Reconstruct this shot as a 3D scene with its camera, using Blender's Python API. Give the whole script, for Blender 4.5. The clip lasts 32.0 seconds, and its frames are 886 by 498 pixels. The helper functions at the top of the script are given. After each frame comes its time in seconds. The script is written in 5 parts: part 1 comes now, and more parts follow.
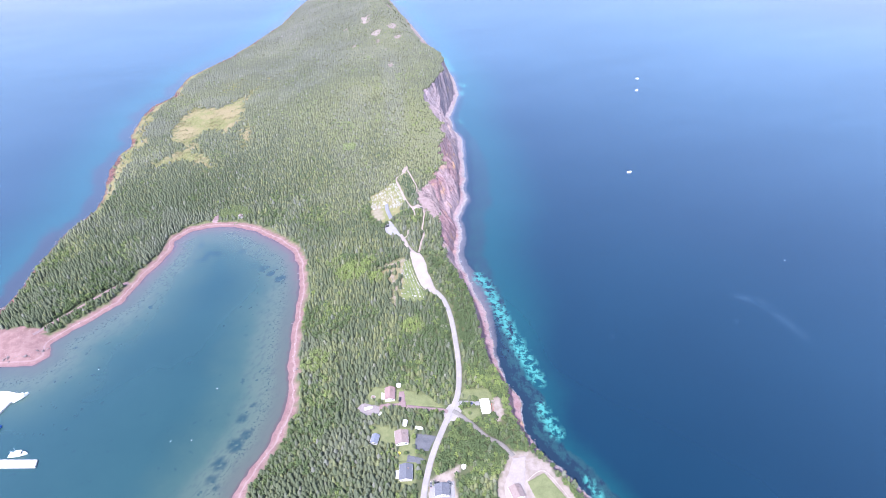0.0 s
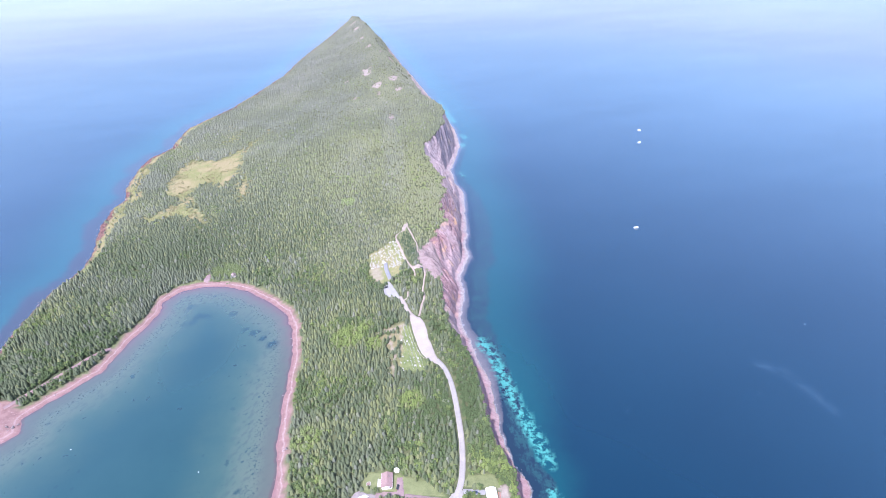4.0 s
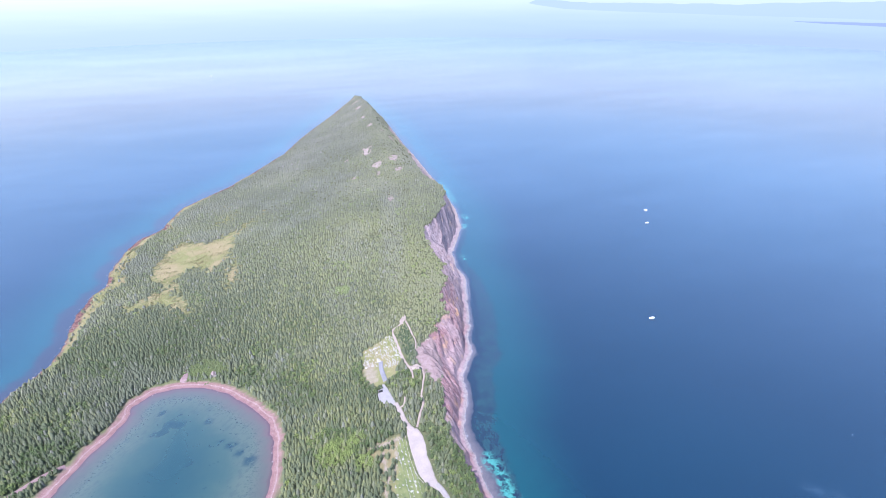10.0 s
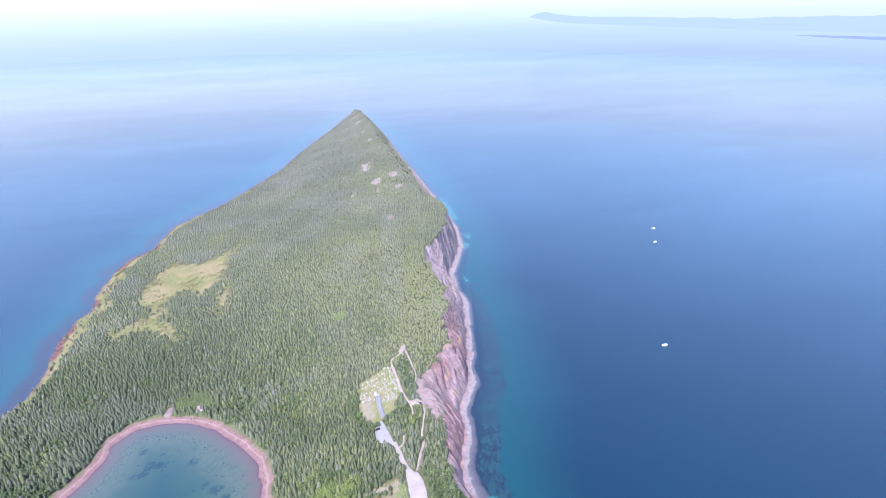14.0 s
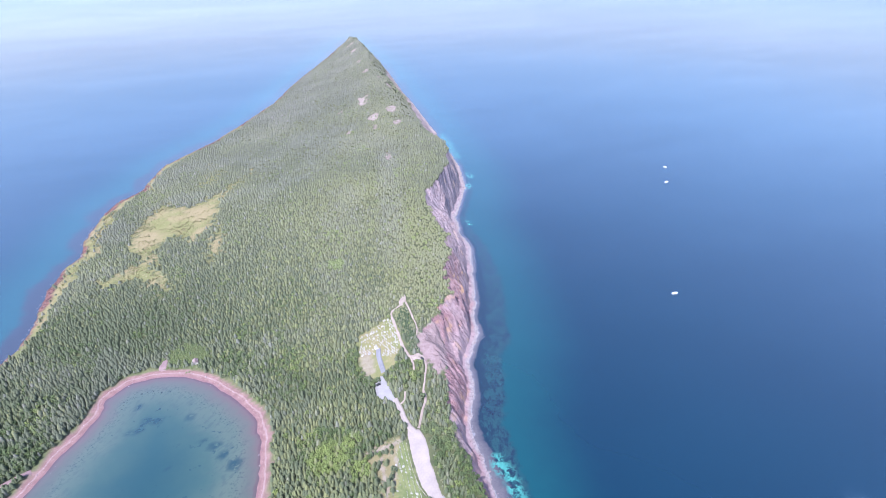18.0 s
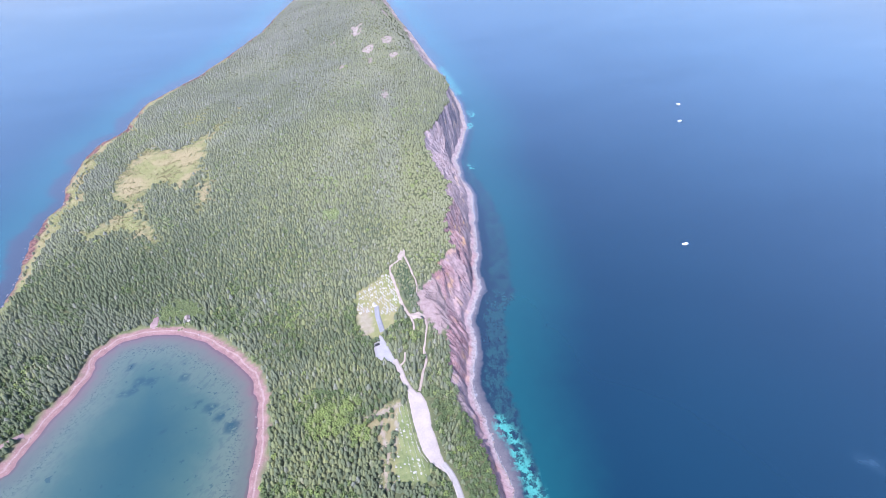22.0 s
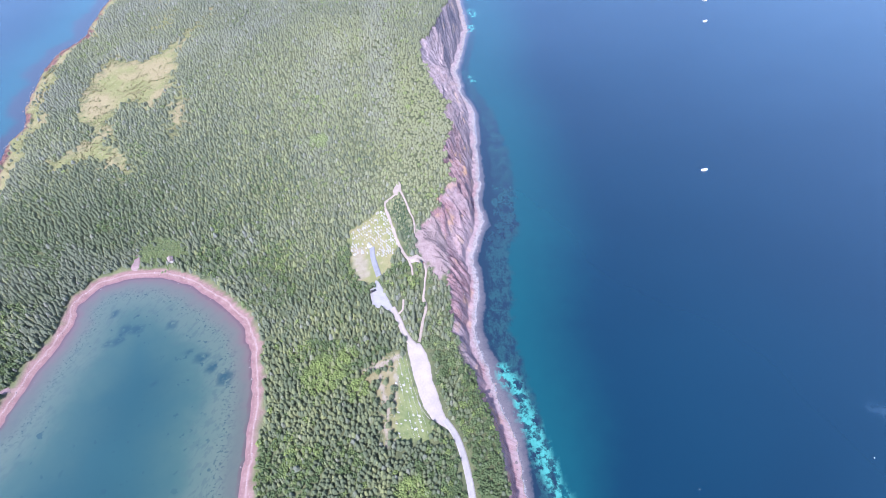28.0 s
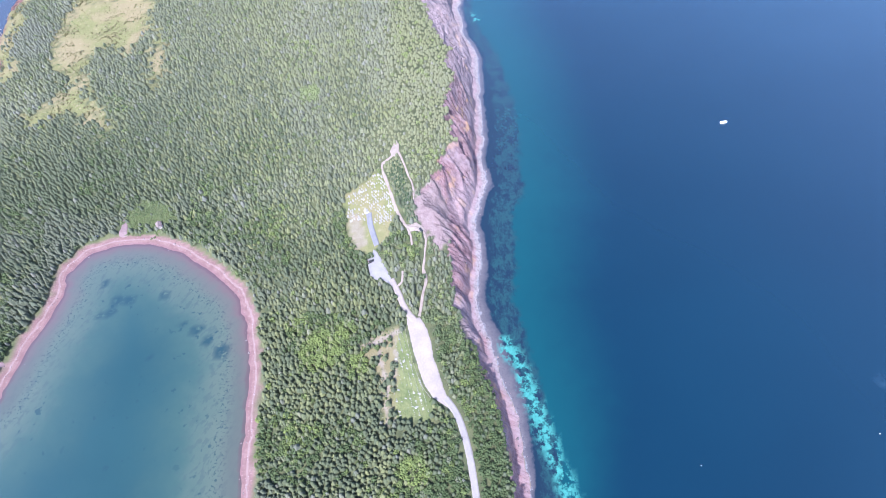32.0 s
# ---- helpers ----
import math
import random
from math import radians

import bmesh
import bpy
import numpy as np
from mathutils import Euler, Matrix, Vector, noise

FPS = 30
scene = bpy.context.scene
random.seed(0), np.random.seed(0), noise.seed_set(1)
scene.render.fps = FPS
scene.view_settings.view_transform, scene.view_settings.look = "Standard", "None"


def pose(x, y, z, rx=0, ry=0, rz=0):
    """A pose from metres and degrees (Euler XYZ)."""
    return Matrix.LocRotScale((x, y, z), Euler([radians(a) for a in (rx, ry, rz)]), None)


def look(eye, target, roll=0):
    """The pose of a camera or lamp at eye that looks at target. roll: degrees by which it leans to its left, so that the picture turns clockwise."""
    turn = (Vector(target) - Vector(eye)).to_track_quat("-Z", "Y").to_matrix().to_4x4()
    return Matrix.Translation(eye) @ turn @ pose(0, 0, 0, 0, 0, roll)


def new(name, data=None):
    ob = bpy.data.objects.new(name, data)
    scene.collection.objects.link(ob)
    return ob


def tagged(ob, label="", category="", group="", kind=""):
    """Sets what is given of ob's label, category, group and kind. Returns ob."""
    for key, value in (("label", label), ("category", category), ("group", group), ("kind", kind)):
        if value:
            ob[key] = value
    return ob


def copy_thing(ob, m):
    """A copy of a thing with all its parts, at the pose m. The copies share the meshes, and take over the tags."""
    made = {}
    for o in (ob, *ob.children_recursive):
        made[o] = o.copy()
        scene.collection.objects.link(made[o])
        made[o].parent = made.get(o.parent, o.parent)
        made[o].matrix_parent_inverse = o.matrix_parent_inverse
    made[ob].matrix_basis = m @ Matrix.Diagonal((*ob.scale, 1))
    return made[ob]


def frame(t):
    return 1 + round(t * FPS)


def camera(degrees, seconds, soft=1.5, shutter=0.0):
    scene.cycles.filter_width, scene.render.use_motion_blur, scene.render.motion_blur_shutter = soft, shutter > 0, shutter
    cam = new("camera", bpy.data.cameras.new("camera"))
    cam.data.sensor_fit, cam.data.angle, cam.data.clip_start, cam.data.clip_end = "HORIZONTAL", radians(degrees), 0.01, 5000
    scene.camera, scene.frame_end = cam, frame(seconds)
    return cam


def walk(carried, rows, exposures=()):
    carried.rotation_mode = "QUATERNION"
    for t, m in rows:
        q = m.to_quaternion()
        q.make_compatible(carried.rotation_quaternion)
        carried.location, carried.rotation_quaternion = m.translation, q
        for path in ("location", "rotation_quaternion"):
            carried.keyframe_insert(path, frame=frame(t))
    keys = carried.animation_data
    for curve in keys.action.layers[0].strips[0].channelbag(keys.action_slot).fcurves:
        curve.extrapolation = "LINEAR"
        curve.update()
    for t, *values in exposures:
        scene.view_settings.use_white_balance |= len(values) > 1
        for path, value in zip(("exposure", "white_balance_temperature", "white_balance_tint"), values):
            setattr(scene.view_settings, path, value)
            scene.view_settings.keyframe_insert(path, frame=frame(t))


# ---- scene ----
# One shot from a drone that flies north along a wooded peninsula about 400 m above the sea.
cam = camera(79.48, 32.0, soft=0.75)
# seconds, x, y, z, degrees below level, heading, lean
FLIGHT = [
    (0, 0.0, 0.0, 400.0, 38.20, 0.01, -0.12), (1, -0.2, 9.4, 400.5, 37.97, -0.04, -0.22), (2, -0.5, 18.4, 400.9, 36.45, -0.05, -0.18),
    (3, -1.1, 27.9, 401.5, 35.12, -0.03, -0.13), (3.5, -1.4, 32.4, 401.8, 34.45, -0.01, -0.11), (5.5, -2.5, 51.3, 402.6, 32.04, 0.13, -0.02),
    (6, -2.6, 56.5, 402.7, 31.46, 0.14, 0.0), (7, -2.4, 66.3, 402.6, 30.27, 0.08, -0.07), (8, -2.3, 75.3, 402.3, 29.04, 0.04, -0.14),
    (9, -2.2, 85.1, 401.9, 27.77, 0.0, -0.07), (10, -2.2, 94.9, 401.7, 26.54, -0.03, -0.09), (11, -2.4, 104.4, 401.4, 25.27, -0.05, -0.10),
    (12, -2.8, 113.8, 400.9, 24.01, -0.04, -0.13), (13, -3.4, 122.8, 400.3, 23.73, -0.07, -0.06), (14, -3.7, 131.7, 399.6, 25.26, -0.07, -0.13),
    (14.5, -3.7, 136.5, 399.3, 26.16, -0.10, -0.17), (16.5, -4.3, 155.6, 398.4, 29.77, -0.15, -0.27), (17, -4.4, 160.5, 398.3, 30.67, -0.17, -0.29),
    (18, -4.8, 170.1, 398.3, 32.54, -0.20, -0.30), (19, -5.3, 179.5, 398.2, 34.41, -0.18, -0.35), (20, -5.9, 189.0, 397.8, 36.22, -0.15, -0.33),
    (21, -6.3, 198.2, 397.7, 38.03, -0.11, -0.31), (22, -6.5, 207.8, 398.0, 39.87, -0.14, -0.35), (23, -6.8, 217.3, 398.5, 41.71, -0.02, -0.42),
    (24, -7.6, 226.8, 398.7, 43.58, 0.03, -0.36), (25, -8.1, 236.1, 398.4, 45.41, 0.07, -0.37), (25.5, -8.2, 240.7, 398.2, 46.34, 0.10, -0.35),
    (27.5, -8.2, 259.2, 397.5, 50.09, 0.07, -0.50), (28, -8.3, 263.9, 397.5, 51.05, 0.10, -0.55), (29, -9.1, 273.8, 397.4, 52.96, 0.17, -0.50),
    (30, -9.1, 284.3, 397.8, 54.96, 0.11, -0.67), (31, -8.3, 294.4, 398.4, 56.92, -0.09, -0.95), (32, -6.4, 304.2, 399.2, 58.80, -0.59, -1.29),
]


def heading(x, y, z, down, turn, lean):
    a, b = radians(down), radians(turn)
    return look((x, y, z), (x + 100 * math.sin(b) * math.cos(a), y + 100 * math.cos(b) * math.cos(a), z - 100 * math.sin(a)), lean)


walk(cam, [(t, heading(*row)) for t, *row in FLIGHT], exposures=[(0, 1.33, 5740, 23), (6, 1.22, 5690, 23), (13, 1.09, 5650, 22.5), (19, 1.15, 5660, 23), (25, 1.18, 5580, 23), (32, 1.24, 5530, 22.0)])

# ---- light: a high summer sun behind the camera to the south-west, hazy sky ----
SUN_FROM = Vector((-0.28, -0.60, 1.0)).normalized()
world = bpy.data.worlds.new("world")
scene.world = world
world.use_nodes = True
sky = world.node_tree.nodes.new("ShaderNodeTexSky")
sky.sky_type, sky.sun_disc = "NISHITA", False
sky.sun_elevation = math.asin(SUN_FROM.z)
sky.sun_rotation = math.atan2(SUN_FROM.x, SUN_FROM.y)
sky.air_density, sky.dust_density, sky.ozone_density = 1.15, 1.6, 1.5
world.node_tree.nodes["Background"].inputs["Strength"].default_value = 0.15
world.node_tree.links.new(sky.outputs["Color"], world.node_tree.nodes["Background"].inputs["Color"])
sun = new("sun", bpy.data.lights.new("sun", "SUN"))
sun.data.energy, sun.data.angle, sun.data.color = 4.7, radians(0.5), (1.0, 0.95, 0.87)
sun.matrix_world = look(SUN_FROM * 500, (0, 0, 0))


# ---- materials ----
class Nodes:
    """Short hand for building one node material."""

    def __init__(self, name):
        self.mat = bpy.data.materials.new(name)
        self.mat.use_nodes = True
        self.tree = self.mat.node_tree
        self.bsdf = self.tree.nodes["Principled BSDF"]
        self.where = self.tree.nodes.new("ShaderNodeNewGeometry").outputs["Position"]

    def put(self, socket, value):
        if isinstance(value, bpy.types.NodeSocket):
            self.tree.links.new(value, socket)
        elif value is not None:
            socket.default_value = (*value, 1) if isinstance(value, tuple) and len(value) == 3 and len(socket.default_value) == 4 else value

    def math(self, kind, a, b=0.0, clamp=False):
        n = self.tree.nodes.new("ShaderNodeMath")
        n.operation, n.use_clamp = kind, clamp
        self.put(n.inputs[0], a), self.put(n.inputs[1], b)
        return n.outputs[0]

    def attribute(self, name):
        n = self.tree.nodes.new("ShaderNodeAttribute")
        n.attribute_name = name
        return n.outputs["Fac"]

    def noise(self, size, detail=3.0, rough=0.55, stretch=(1, 1, 1), turn=0.0, source=None):
        m = self.tree.nodes.new("ShaderNodeMapping")
        m.vector_type = "TEXTURE"
        m.inputs["Rotation"].default_value = (0, 0, turn)
        m.inputs["Scale"].default_value = tuple(size * v for v in stretch)
        self.put(m.inputs["Vector"], source or self.where)
        n = self.tree.nodes.new("ShaderNodeTexNoise")
        n.inputs["Scale"].default_value, n.inputs["Detail"].default_value, n.inputs["Roughness"].default_value = 1.0, detail, rough
        self.put(n.inputs["Vector"], m.outputs[0])
        return n.outputs["Fac"]

    def range(self, value, low, high, to_low=0.0, to_high=1.0):
        n = self.tree.nodes.new("ShaderNodeMapRange")
        n.interpolation_type = "SMOOTHSTEP"
        self.put(n.inputs["Value"], value)
        for key, v in zip(("From Min", "From Max", "To Min", "To Max"), (low, high, to_low, to_high)):
            n.inputs[key].default_value = v
        return n.outputs[0]

    def mix(self, share, a, b, kind="MIX"):
        n = self.tree.nodes.new("ShaderNodeMix")
        n.data_type, n.blend_type = "RGBA", kind
        self.put(n.inputs["Factor"], share), self.put(n.inputs["A"], a), self.put(n.inputs["B"], b)
        return n.outputs["Result"]

    def ramp(self, value, stops):
        n = self.tree.nodes.new("ShaderNodeValToRGB")
        while len(n.color_ramp.elements) < len(stops):
            n.color_ramp.elements.new(0.5)
        for e, (at, c) in zip(n.color_ramp.elements, stops):
            e.position, e.color = at, (*c, 1)
        self.put(n.inputs[0], value)
        return n.outputs[0]

    def bump(self, height, depth, strength=1.0):
        n = self.tree.nodes.new("ShaderNodeBump")
        n.inputs["Strength"].default_value, n.inputs["Distance"].default_value = strength, depth
        self.put(n.inputs["Height"], height)
        self.put(self.bsdf.inputs["Normal"], n.outputs[0])

    def done(self, colour, rough=0.9, metal=0.0, gloss=None):
        self.put(self.bsdf.inputs["Base Color"], colour)
        self.put(self.bsdf.inputs["Roughness"], rough)
        self.put(self.bsdf.inputs["Metallic"], metal)
        self.put(self.bsdf.inputs["Specular IOR Level"], gloss)
        return self.mat


def worn(name, dark, light, size=1.5, rough=0.85, metal=0.0, depth=0.02):
    """A painted, gravelly or weathered surface: two tones mixed at a coarse and a fine scale."""
    n = Nodes(name)
    both = n.math("ADD", n.math("MULTIPLY", n.noise(size, 4), 0.6), n.math("MULTIPLY", n.noise(size * 0.15, 2), 0.4))
    n.bump(n.noise(size * 0.1, 2), depth, 0.6)
    return n.done(n.mix(n.range(both, 0.3, 0.7), dark, light), rough, metal)


def make_ground():
    n = Nodes("ground")
    soil = n.mix(n.range(n.noise(9), 0.35, 0.65), (0.052, 0.064, 0.034), (0.085, 0.094, 0.047))
    grass = n.mix(n.range(n.noise(6), 0.3, 0.7), (0.088, 0.112, 0.045), (0.142, 0.158, 0.07))
    dry = n.mix(n.range(n.noise(34, 5), 0.38, 0.62), (0.140, 0.144, 0.060), (0.192, 0.163, 0.090))
    dry = n.mix(n.range(n.noise(3.5, 4), 0.55, 0.75, 0, 0.8), dry, (0.225, 0.195, 0.125))
    dirt = n.mix(n.range(n.noise(5, 4), 0.3, 0.7), (0.180, 0.150, 0.130), (0.25, 0.216, 0.194))
    pink = n.mix(n.range(n.noise(7, 4), 0.3, 0.7), (0.143, 0.086, 0.083), (0.194, 0.126, 0.121))
    pink = n.mix(n.range(n.noise(1.2, 2), 0.55, 0.8), pink, (0.24, 0.17, 0.175))
    pink = n.mix(n.range(n.math("ABSOLUTE", n.math("SUBTRACT", n.attribute("shore"), 5.4)), 0.2, 1.3, 0.3, 0.0), pink, (0.31, 0.245, 0.245))
    pink = n.mix(n.range(n.attribute("shore"), 3.4, 0.6, 0, 0.55), pink, (0.135, 0.073, 0.082))
    # tilted beds of red, purple and ochre rock, cut by gullies
    turn = math.atan2(0.92, 0.39)
    beds = n.noise(9, 4, 0.6, (1, 7, 2), turn)
    rock = n.ramp(beds, [(0.28, (0.10, 0.075, 0.085)), (0.40, (0.20, 0.142, 0.15)), (0.50, (0.27, 0.205, 0.216)), (0.60, (0.175, 0.112, 0.116)), (0.75, (0.31, 0.262, 0.28))])
    fine = n.noise(1.5, 5, 0.68, (1, 12, 2.5), turn)
    rock = n.mix(n.range(fine, 0.52, 0.66, 0, 0.55), rock, (0.34, 0.285, 0.30))
    rock = n.mix(n.range(fine, 0.45, 0.37, 0, 0.75), rock, (0.075, 0.055, 0.065))
    sill = n.noise(3.6, 3, 0.5, (1, 16, 3), turn)
    high = n.range(n.attribute("shore"), 7, 13)
    rock = n.mix(n.math("MULTIPLY", high, n.range(n.math("ABSOLUTE", n.math("SUBTRACT", sill, 0.5)), 0.022, 0.008, 0, 0.75)), rock, (0.07, 0.052, 0.065))
    ochre = n.math("MULTIPLY", n.range(n.noise(11, 3, 0.5, (1, 3.2, 1), turn), 0.57, 0.66), n.range(n.noise(60, 2), 0.42, 0.55))
    rock = n.mix(n.math("MULTIPLY", ochre, 0.85), rock, (0.38, 0.26, 0.15))
    grey = n.range(n.noise(75, 3), 0.47, 0.6)
    split = n.tree.nodes.new("ShaderNodeSeparateXYZ")
    n.put(split.inputs[0], n.where)
    rock = n.mix(n.range(split.outputs["Y"], 720, 600, 0, 0.6), rock, n.mix(0.5, rock, (0.25, 0.135, 0.145)))
    grey = n.math("MAXIMUM", n.math("MULTIPLY", grey, 0.4), n.range(split.outputs["Y"], 690, 800, 0.0, 0.55))
    rock = n.mix(grey, rock, n.mix(n.range(n.noise(4, 5, 0.6), 0.35, 0.65), (0.20, 0.185, 0.205), (0.33, 0.31, 0.335)))
    tan = n.mix(n.range(n.noise(12, 5, 0.65), 0.35, 0.65), (0.20, 0.165, 0.15), (0.32, 0.285, 0.27))
    rock = n.mix(n.range(split.outputs["Y"], 960, 1060, 0.0, 0.7), rock, tan)
    rock = n.mix(1.0, rock, (0.88, 0.83, 0.815), "MULTIPLY")
    colour = n.mix(n.attribute("grass"), soil, grass)
    colour = n.mix(n.attribute("dry"), colour, dry)
    colour = n.mix(n.attribute("dirt"), colour, dirt)
    colour = n.mix(n.attribute("cliff"), colour, rock)
    colour = n.mix(n.attribute("scree"), colour, n.mix(n.range(n.noise(5, 4), 0.3, 0.7), (0.160, 0.118, 0.118), (0.21, 0.162, 0.16)))
    colour = n.mix(n.attribute("beach"), colour, pink)
    shingle = n.mix(n.range(n.noise(2.0, 3), 0.35, 0.65), (0.16, 0.142, 0.146), (0.245, 0.222, 0.226))
    colour = n.mix(n.attribute("shingle"), colour, shingle)
    red = n.mix(n.range(n.noise(4, 4), 0.35, 0.65), (0.055, 0.028, 0.032), (0.15, 0.08, 0.068))
    colour = n.mix(n.attribute("red"), colour, red)
    strata = n.math("MULTIPLY", n.math("MULTIPLY", n.math("ADD", fine, n.math("MULTIPLY", sill, 1.5)), n.attribute("cliff")), high)
    n.bump(n.math("ADD", n.noise(1.4, 4, 0.6), n.math("MULTIPLY", strata, 2.2)), 0.6, 0.6)
    return n.done(colour, 0.95, gloss=0.2)


def make_sea():
    n = Nodes("sea_water")
    off = n.attribute("off")
    cloud = n.noise(16, 4)
    wobble = n.math("ADD", off, n.math("MULTIPLY", n.math("SUBTRACT", cloud, 0.5), 22.0))
    deep = n.mix(n.range(n.noise(420, 3), 0.35, 0.65), (0.0026, 0.0168, 0.0355), (0.0032, 0.0210, 0.0420))
    deep = n.mix(n.range(n.math("ADD", n.attribute("teal"), n.math("MULTIPLY", n.math("SUBTRACT", cloud, 0.5), 0.2)), 0.2, 1.0), (0.0050, 0.044, 0.058), deep)
    # dark weed close in, broken by paler sand towards a sharp outer edge
    belt = n.attribute("belt")
    rim = n.math("ADD", belt, n.math("MULTIPLY", n.math("SUBTRACT", n.noise(12, 7, 0.68), 0.5), 0.7))
    sandy = n.math("ADD", n.noise(7, 7, 0.7, (1, 1.6, 1), 0.15), n.range(belt, 0.15, 0.5, -0.17, 0.025))
    weed = n.mix(n.range(sandy, 0.43, 0.6), (0.0088, 0.0205, 0.038), (0.0135, 0.044, 0.055))
    weed = n.mix(n.range(n.noise(3, 4, 0.6), 0.5, 0.62, 0, 0.45), weed, (0.0095, 0.022, 0.04))
    open_sea = n.mix(n.range(rim, 0.86, 1.1), weed, deep)
    depth = n.math("ADD", n.attribute("shelf"), n.math("MULTIPLY", n.math("SUBTRACT", n.noise(4, 4), 0.5), 4.0))
    flats = n.mix(n.range(depth, 0.5, 6), (0.092, 0.086, 0.098), (0.042, 0.048, 0.066))
    flats = n.mix(n.range(n.noise(1.6, 3), 0.55, 0.68, 0, 0.5), flats, (0.05, 0.05, 0.07))
    open_sea = n.mix(n.range(depth, 4.5, 6.5), flats, open_sea)
    plain = n.mix(n.range(wobble, 0, 60), (0.009, 0.056, 0.070), deep)
    reef = n.math("MULTIPLY", n.range(n.math("ADD", off, n.math("ADD", n.math("MULTIPLY", n.noise(10, 5, 0.62), 20.0), n.math("MULTIPLY", n.noise(55, 2), 44.0))), 58, 43), 0.85)
    plain = n.mix(reef, plain, (0.028, 0.024, 0.036))
    open_sea = n.mix(n.attribute("east"), plain, open_sea)
    foam = n.math("MULTIPLY", n.attribute("east"), n.range(n.math("ADD", off, n.math("MULTIPLY", n.noise(3, 4, 0.7), 6.0)), 4.6, 3.2))
    open_sea = n.mix(n.math("MULTIPLY", foam, 0.25), open_sea, (0.42, 0.44, 0.46))
    sand = n.math("MULTIPLY", n.attribute("sand"), n.range(n.noise(6, 4, 0.6), 0.42, 0.57))
    open_sea = n.mix(sand, open_sea, n.mix(n.noise(3), (0.018, 0.125, 0.118), (0.065, 0.24, 0.215)))
    slick = n.math("MULTIPLY", n.attribute("slick"), n.range(n.noise(9, 4), 0.3, 0.7))
    open_sea = n.mix(n.math("MULTIPLY", slick, 0.12), open_sea, (0.10, 0.18, 0.26))
    # the sheltered cove: shallow, green-grey, with a red shelf and dark weed
    still = n.mix(n.range(n.noise(60, 3), 0.3, 0.7), (0.0115, 0.0415, 0.0485), (0.0140, 0.0465, 0.0525))
    shoal = n.math("ADD", off, n.math("MULTIPLY", n.math("SUBTRACT", n.noise(30, 4), 0.5), 40.0))
    still = n.mix(n.range(shoal, 92, 22), still, (0.034, 0.068, 0.060))
    still = n.mix(n.range(wobble, 50, 12, 0, 0.9), still, (0.068, 0.090, 0.073))
    still = n.mix(n.math("MULTIPLY", n.range(n.noise(4, 5, 0.65, (1, 2.2, 1), -0.5), 0.5, 0.6, 0, 0.4), n.range(wobble, 60, 25)), still, (0.030, 0.052, 0.056))
    spots = n.math("MULTIPLY", n.range(n.noise(7, 3, 0.5), 0.64, 0.69), n.range(n.noise(80, 2), 0.40, 0.52))
    still = n.mix(n.math("MULTIPLY", spots, n.range(off, 14, 26, 0, 0.7)), still, (0.011, 0.036, 0.046))
    still = n.mix(n.math("MULTIPLY", n.attribute("weed"), n.range(n.noise(5, 4), 0.33, 0.48, 0, 0.85)), still, (0.010, 0.033, 0.045))
    tangle = n.math("MULTIPLY", n.range(n.math("ABSOLUTE", n.math("SUBTRACT", off, 16.0)), 9, 2), n.range(n.noise(2.1, 4, 0.6), 0.55, 0.62))
    still = n.mix(n.math("MULTIPLY", tangle, 0.8), still, (0.013, 0.038, 0.042))
    edge = n.math("ADD", off, n.math("MULTIPLY", n.math("SUBTRACT", n.noise(9, 4), 0.5), 7.0))
    silt = n.attribute("silt")
    still = n.mix(n.range(edge, 20, 6, 0, 0.8), still, n.mix(silt, (0.052, 0.066, 0.060), (0.080, 0.075, 0.070)))
    still = n.mix(n.math("MULTIPLY", n.range(edge, 9, 1), silt), still, (0.092, 0.067, 0.068))
    still = n.mix(n.range(off, 2.8, 0.6, 0, 0.6), still, (0.072, 0.042, 0.050))
    colour = n.mix(n.attribute("cove"), open_sea, still)
    n.bump(n.noise(9, 2, 0.5, (1, 2.2, 1), 0.5), 0.5, 0.10)
    n.done(colour, 0.5, gloss=0.0)
    shine = n.tree.nodes.new("ShaderNodeBsdfGlossy")
    shine.inputs["Roughness"].default_value = 0.22
    shine.inputs["Color"].default_value = (0.93, 0.985, 0.985, 1)
    slant = n.tree.nodes.new("ShaderNodeLayerWeight")
    slant.inputs["Blend"].default_value = 0.5
    both = n.tree.nodes.new("ShaderNodeMixShader")
    n.put(both.inputs[0], n.math("MULTIPLY_ADD", n.math("POWER", slant.outputs["Facing"], 1.8), n.range(n.noise(800, 7, 0.66, (2.6, 1, 1), 0.35), 0.38, 0.64, 0.72, 0.82)))
    n.put(both.inputs[0].links[0].from_node.inputs[2], n.range(slant.outputs["Facing"], 0.80, 0.925, 0.008, 0.31))
    n.tree.links.new(n.bsdf.inputs["Normal"].links[0].from_socket, shine.inputs["Normal"])
    n.tree.links.new(n.bsdf.outputs[0], both.inputs[1])
    n.tree.links.new(shine.outputs[0], both.inputs[2])
    n.tree.links.new(both.outputs[0], n.tree.nodes["Material Output"].inputs["Surface"])
    return n.mat


